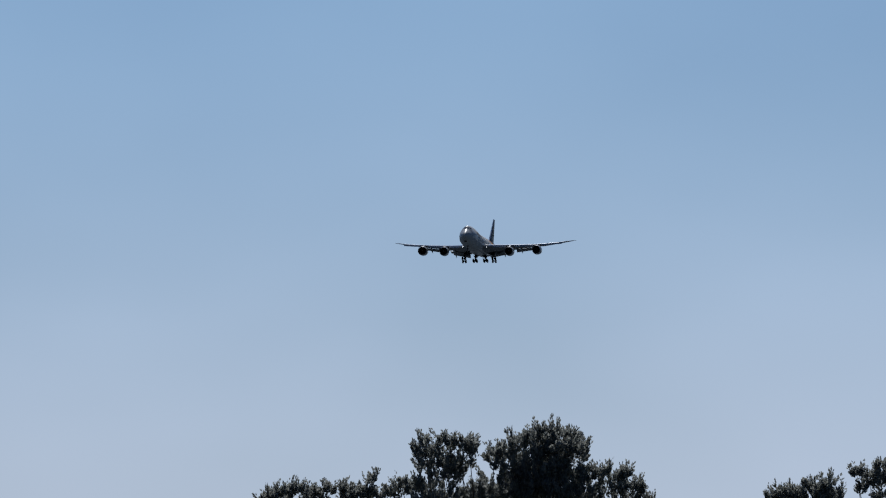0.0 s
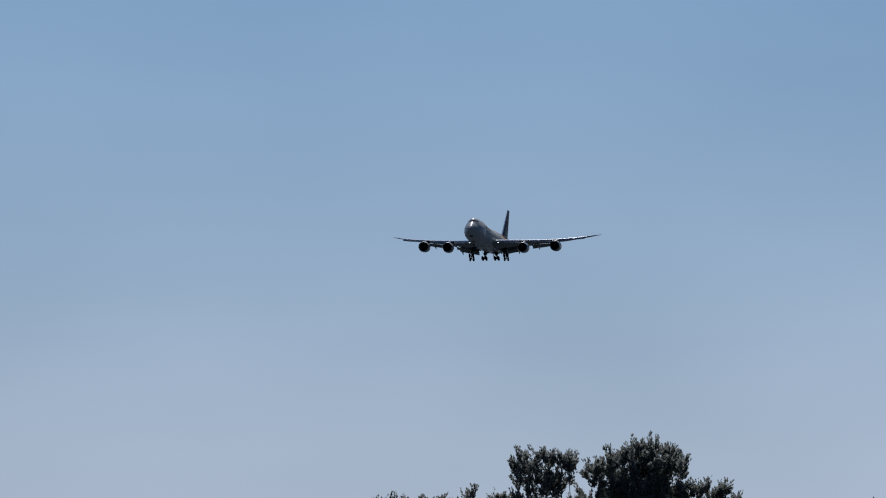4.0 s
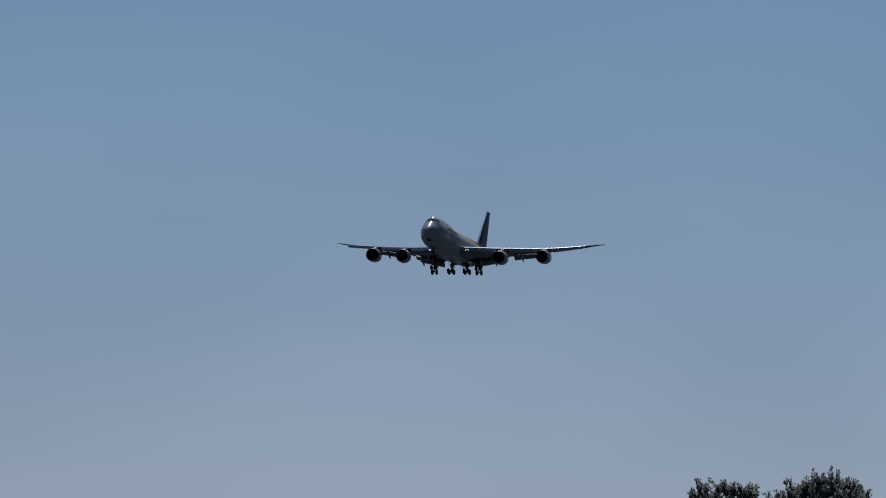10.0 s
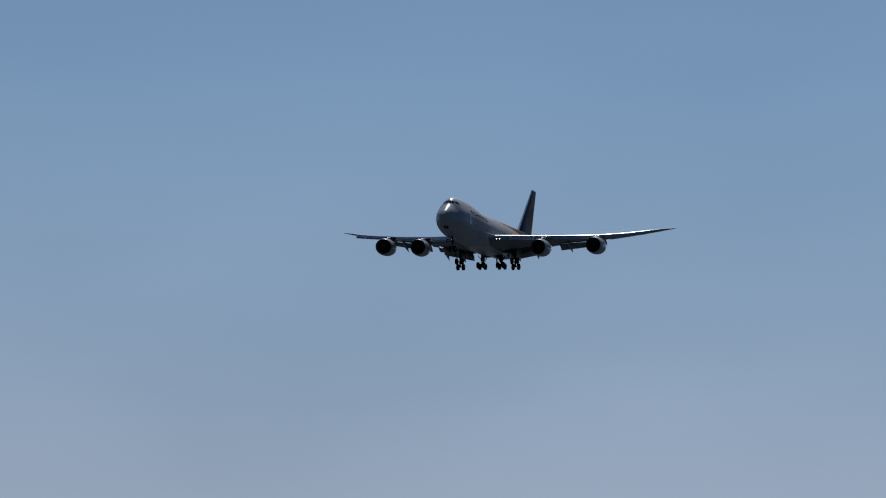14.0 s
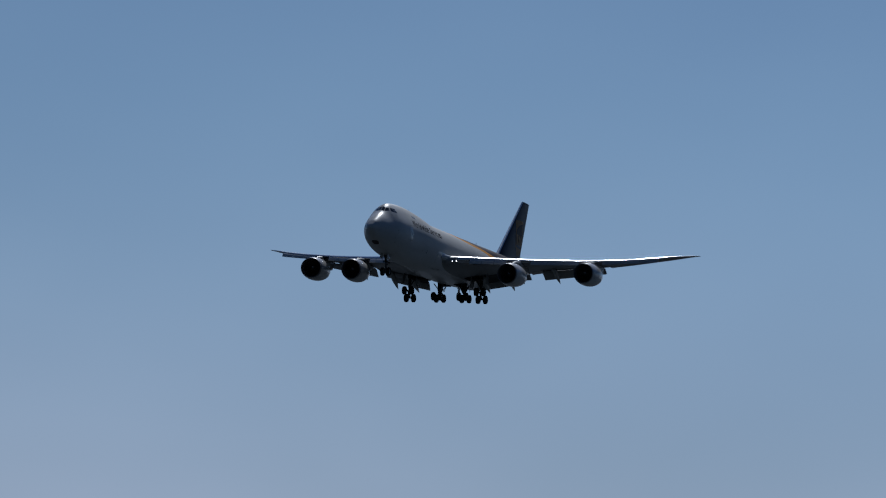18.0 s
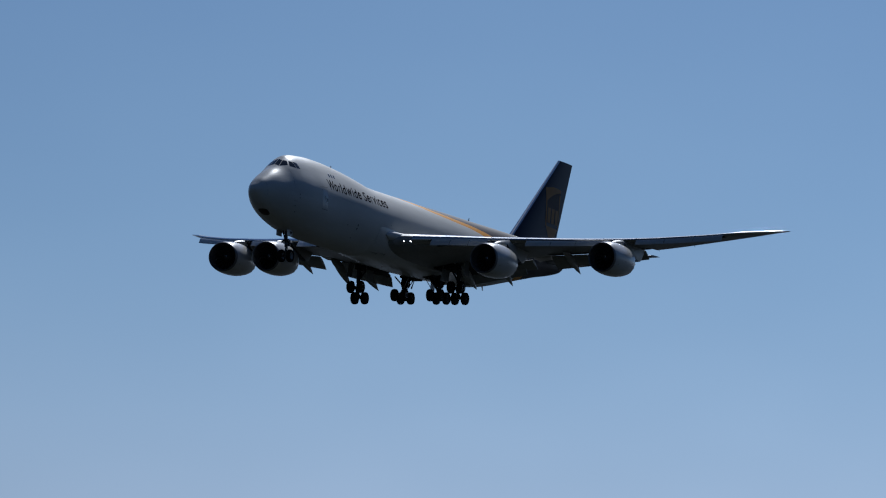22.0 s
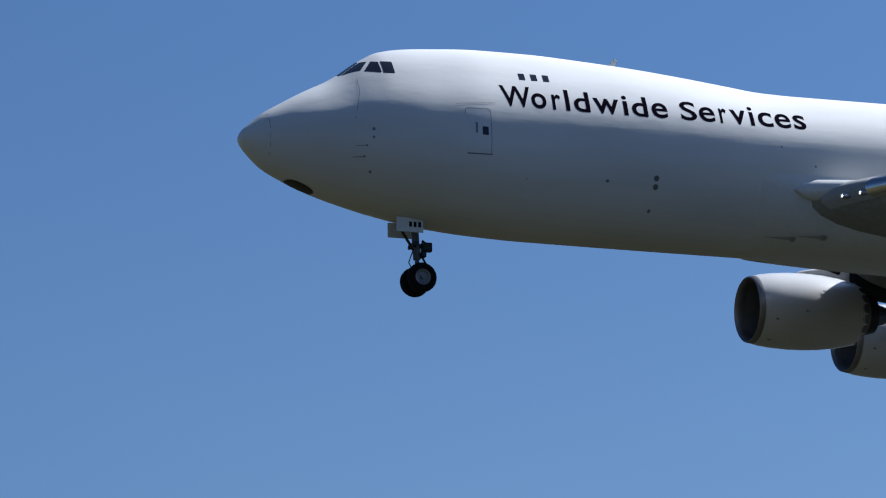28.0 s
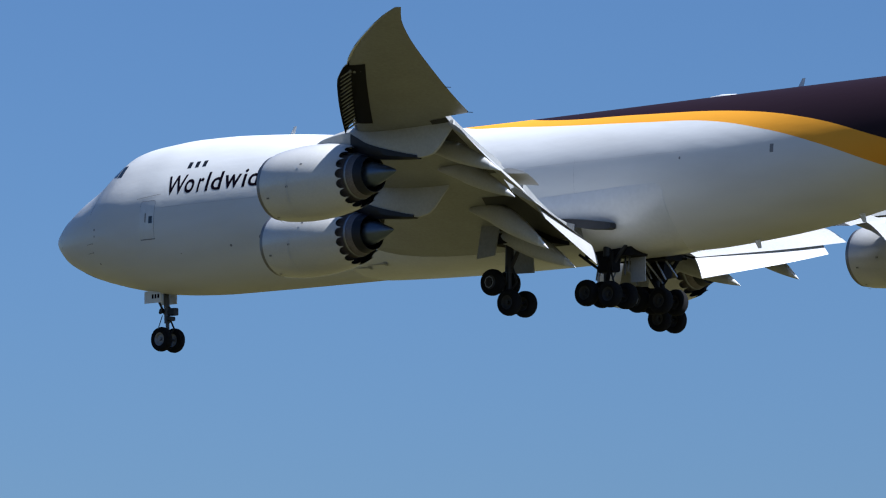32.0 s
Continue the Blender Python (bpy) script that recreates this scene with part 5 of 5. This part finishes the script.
def crown(lobes, seed, density=1.0, leaf=0.088):
    """Leafy candle-like shoots, fanned out from clumps over the shells of several lobes: (along, across, height, radius, flat)."""
    rng = np.random.default_rng(seed)
    f, r = np.array((math.cos(TREE_AZ), math.sin(TREE_AZ), 0)), np.array((math.sin(TREE_AZ), -math.cos(TREE_AZ), 0))
    up = np.array((0, 0, 1.0))
    base = np.array(((0, 0, 0), (0.5, 0.27, 0), (1, 0, 0), (0.5, -0.27, 0)))
    chunks = []
    for u, w, z, rad, flat in lobes:
        clumps = max(3, int(20 * density * rad ** 1.7 * (1.5 if rad > 0.6 else 1.0)))
        for c in range(clumps):
            d = rng.normal(size=3)
            d /= np.linalg.norm(d)
            if d[2] < -0.3:
                d[2] *= -0.6
            k = rad * (0.15 + 0.55 * rng.random() ** 0.6)
            mid = np.array((0, 0, z)) + r * (u + d[0] * k) + f * (w + d[1] * k) + up * d[2] * k * flat
            size = min(0.10 + 0.12 * rng.random(), rad * 0.5)
            n, m = int(9 * (size / 0.16) ** 1.2) + 2, 13
            p = mid + rng.normal(size=(n, 3)) * size * 0.5
            grow = 0.45 * (d[0] * r + d[1] * f) + up * (0.75 + 0.4 * rng.random((n, 1))) + rng.normal(size=(n, 3)) * 0.26
            grow /= np.linalg.norm(grow, axis=1, keepdims=True)
            ln = 0.14 + 0.22 * rng.random((n, 1, 1)) ** 1.5
            step = (np.arange(m)[None, :, None] + rng.random((n, m, 1))) / m
            side = rng.normal(size=(n, m, 3))
            side /= np.linalg.norm(side, axis=2, keepdims=True)
            q = p[:, None] + grow[:, None] * ln * step + side * 0.022
            a = side * 0.5 + grow[:, None] * 0.9
            a /= np.linalg.norm(a, axis=2, keepdims=True)
            b = np.cross(a, rng.normal(size=(n, m, 3)))
            b /= np.linalg.norm(b, axis=2, keepdims=True)
            s = leaf * (0.75 + 0.5 * rng.random((n, m, 1))) * (1.0 - 0.35 * step)
            v = q[:, :, None] + (a * s)[:, :, None] * base[None, None, :, 0:1] + (b * s)[:, :, None] * base[None, None, :, 1:2]
            chunks.append(v.reshape(-1, 3))
        # upright candles standing clear of the lobe's top
        n, m = max(5, int(40 * density * rad ** 0.9)), 30
        d = rng.normal(size=(n, 3))
        d[:, 2] = np.abs(d[:, 2]) * 1.1 + 0.05
        d /= np.linalg.norm(d, axis=1, keepdims=True)
        p = np.array((0, 0, z)) + (d[:, :1] * r + d[:, 1:2] * f + d[:, 2:] * up * flat) * rad * (0.70 + 0.26 * rng.random((n, 1))) + r * u + f * w
        grow = 0.55 * (d[:, :1] * r + d[:, 1:2] * f) + up + rng.normal(size=(n, 3)) * 0.16
        grow /= np.linalg.norm(grow, axis=1, keepdims=True)
        ln = 0.16 + 0.26 * rng.random((n, 1, 1)) ** 1.4
        step = rng.random((n, m, 1))
        side = rng.normal(size=(n, m, 3))
        side /= np.linalg.norm(side, axis=2, keepdims=True)
        q = p[:, None] + grow[:, None] * ln * step + side * 0.026
        a = side * 0.4 + grow[:, None] * 0.95
        a /= np.linalg.norm(a, axis=2, keepdims=True)
        b = np.cross(a, rng.normal(size=(n, m, 3)))
        b /= np.linalg.norm(b, axis=2, keepdims=True)
        s = leaf * 1.2 * (0.75 + 0.5 * rng.random((n, m, 1))) * (1.15 - 0.5 * step)
        v = q[:, :, None] + (a * s)[:, :, None] * base[None, None, :, 0:1] + (b * s)[:, :, None] * base[None, None, :, 1:2]
        chunks.append(v.reshape(-1, 3))
    verts = np.concatenate(chunks)
    return verts.tolist(), np.arange(len(verts)).reshape(-1, 4).tolist()


def limb(a, b, r0, r1, rng):
    """A crooked, tapering limb in four pieces."""
    a, b = Vector(a), Vector(b)
    pts = [a.lerp(b, k / 4) + (Vector((rng.uniform(-1, 1), rng.uniform(-1, 1), rng.uniform(-0.6, 0.2))) * 0.07 * (b - a).length if 0 < k < 4 else Vector()) for k in range(5)]
    return [bar(pts[k], pts[k + 1], r0 + (r1 - r0) * k / 4, r0 + (r1 - r0) * (k + 1) / 4, 7) for k in range(4)]


def build_tree(u, lobes, seed, label, density=1.0):
    base = tree_spot(u)
    tree = thing("tree", label, "tree")
    tree.location = base
    rel = [(a - u, w, z, rad, fl) for a, w, z, rad, fl in lobes]
    part("crown", crown(rel, seed, density), leaves, tree, smooth=0)
    rng = random.Random(seed)
    fork = Vector((0.1, 0.05, 2.6))
    limbs = [bar((0, 0, -0.1), fork, 0.26, 0.18)]
    r, f = Vector((math.sin(TREE_AZ), -math.cos(TREE_AZ), 0)), Vector((math.cos(TREE_AZ), math.sin(TREE_AZ), 0))
    for k, (a, w, z, rad, fl) in enumerate(rel):
        tip = r * a + f * w + Vector((0, 0, z + rad * 0.2))
        joint = r * a * 0.55 + f * (w + rng.uniform(-0.4, 0.4)) + Vector((0, 0, 4.0 + rng.uniform(-0.5, 0.8)))
        limbs += limb(fork, joint, 0.08, 0.035, rng) + limb(joint, tip, 0.028, 0.007, rng)
    part("trunk", join(*limbs), bark, tree, smooth=60)
    return tree


def along(x):
    return (x - 829) * 0.01307


def high(y):
    return 1.7 + TREE_RANGE * math.tan(radians(4.419 - (y - 441) * 0.004982))


def lobes(spots, low):
    """Crown lobes from (across, height, radius) in hundredths, plus the wide low mass that carries them."""
    rng = random.Random(len(spots))
    return [(along(x), rng.uniform(-0.5, 0.5) * r * 0.013, high(y) - 0.06, r * 0.01307, 1.0) for x, y, r in spots] + list(low)


build_tree(2.0, lobes(((1030, 802, 52), (1056, 814, 34), (1012, 779, 26), (1044, 780, 24), (1064, 800, 24), (985, 778, 13), (960, 795, 24), (1000, 800, 36), (932, 806, 19), (920, 812, 12), (948, 837, 38), (1000, 840, 50),
                       (866, 796, 21), (877, 801, 14), (860, 828, 26), (832, 790, 17), (800, 798, 21), (784, 804, 9), (815, 826, 30), (835, 848, 34),
                       (760, 870, 21), (787, 868, 22), (728, 877, 15), (702, 851, 4), (690, 874, 12),
                       (1083, 852, 31), (1111, 840, 12), (1128, 866, 22), (1146, 842, 4), (1155, 838, 3), (1168, 862, 5), (1181, 866, 4), (1155, 884, 22), (1192, 888, 8),
                       (905, 884, 46), (1005, 872, 76), (1075, 892, 48), (820, 902, 52), (950, 884, 58)),
                      ((0.3, 0.0, 6.7, 1.1, 0.7), (2.2, 0.0, 6.6, 1.4, 0.7), (3.7, 0.0, 6.5, 0.9, 0.8), (1.6, 0.0, 5.0, 2.3, 0.7), (0.0, 0.0, 7.2, 0.5, 0.8), (0.8, 0.1, 7.2, 0.5, 0.8), (1.6, 0.0, 7.3, 0.7, 0.8), (2.3, 0.1, 7.7, 0.8, 0.8), (2.6, 0.0, 7.9, 0.5, 0.8), (3.1, 0.0, 7.3, 0.7, 0.8))), 3, "tall dark evergreen oak with upright leafy shoots")
build_tree(-2.6, lobes(((530, 874, 12), (516, 888, 9), (560, 871, 10), (577, 868, 8), (600, 873, 11), (625, 867, 9), (650, 869, 10), (670, 870, 10), (692, 878, 10), (545, 892, 25), (600, 892, 25), (655, 894, 25)),
                       ((-2.4, 0, 6.4, 1.2, 0.8), (-3.4, 0, 6.4, 0.7, 0.9), (-2.4, 0, 5.0, 1.6, 0.8))), 5, "lower dark evergreen oak beside a taller one")
build_tree(8.6, lobes(((1412, 887, 11), (1428, 881, 13), (1450, 879, 12), (1476, 862, 7), (1490, 876, 10), (1508, 862, 11), (1504, 874, 13), (1528, 880, 11), (1460, 893, 22), (1500, 897, 28)),
                      ((8.5, 0, 6.5, 0.9, 0.8), (8.5, 0, 5.2, 1.4, 0.8))), 7, "small dark evergreen oak with a ragged top")
build_tree(10.4, lobes(((1562, 839, 8), (1585, 843, 13), (1601, 827, 8), (1567, 867, 12), (1597, 859, 12), (1627, 847, 24), (1649, 869, 36), (1605, 883, 12), (1675, 847, 26)),
                       ((10.4, 0, 6.4, 0.9, 0.8), (10.6, 0, 5.2, 1.3, 0.8))), 9, "sparse tree with open tufted crown", 0.8)


# ---- a flying insect ----
def build_insect():
    bug = thing("flying_insect", "small dark flying insect crossing the sky", "insect")
    chitin = material("chitin", (0.02, 0.017, 0.015), 0.4, vary=0.2, scale=300.0)
    film = material("wing_film", (0.10, 0.10, 0.10), 0.3, vary=0.1, scale=200.0)
    part("abdomen", lathe([(0.001, 0.0012), (-0.002, 0.0026), (-0.005, 0.0029), (-0.008, 0.0018), (-0.0095, 0.0)], 12), chitin, bug)
    part("thorax", lathe([(0.005, 0.0008), (0.004, 0.0023), (0.002, 0.0028), (0.0, 0.0018)], 12), chitin, bug)
    part("head", lathe([(0.0078, 0.0), (0.0072, 0.0012), (0.006, 0.0017), (0.0048, 0.0008)], 12), chitin, bug)
    for side in (1, -1):
        rings = [[(0.003 - 0.0035 * u - 0.0055 * k * math.sin(math.pi * (0.12 + 0.8 * u)), side * (0.0015 + 0.0095 * u), 0.002 + 0.006 * u + e) for k, e in ((0, 0), (0.5, 0.0002), (1, 0), (0.5, -0.0002))] for u in [j / 8 for j in range(9)]]
        part("wing", loft(rings), film, bug, "dusky see-through insect wing")
    return bug


insect = build_insect()
second_insect = copy_thing(insect, pose(-12.092, -4.640000000000001, 4.449))


# ---- what moves ----
INSECT = (
    (0.0, -13.6, -6.0, 1.75), (11.2, -13.3, -5.4, 1.90), (11.6, -12.92, -4.75, 2.04), (11.8, -12.334, -4.0815, 2.1614), (11.9, -12.0234, -3.7321, 2.22), (12.0, -11.6961, -3.423, 2.2701),
    (12.1, -11.3785, -3.0654, 2.3114), (12.2, -11.078, -2.6108, 2.3495), (12.3, -10.7782, -2.0945, 2.3667), (12.4, -10.4651, -1.5474, 2.3692), (12.5, -10.1259, -1.032, 2.3634),
    (12.8, -9.2, 0.4, 2.33), (13.5, -7.6, 3.2, 2.2), (32.0, -7.0, 4.2, 2.1))

SECOND_INSECT = (
    (0.0, -12.692, -4.24, 4.649), (9.2, -12.092, -2.64, 3.449), (9.4, -12.159, -2.437, 3.276), (9.5, -12.21, -2.259, 3.137), (9.6, -12.236, -2.143, 3.091), (9.7, -12.258, -2.037, 3.053), (9.8, -12.28, -1.93, 3.014), (9.9, -12.3, -1.829, 2.973), (10.0, -12.319, -1.723, 2.929), (10.3, -12.376, -1.37, 2.795), (32.0, -11.776, 0.63, 2.595))


def motions():
    walk(second_insect, [(t, pose(x, y, z, 10, -4, 64)) for t, x, y, z in SECOND_INSECT])
    walk(insect, [(t, pose(x, y, z, 0, -8, 58)) for t, x, y, z in INSECT])
    walk(jet, [(t, pose(x, y, z, rx, ry, rz)) for t, x, y, z, rx, ry, rz in FLIGHT])


motions()
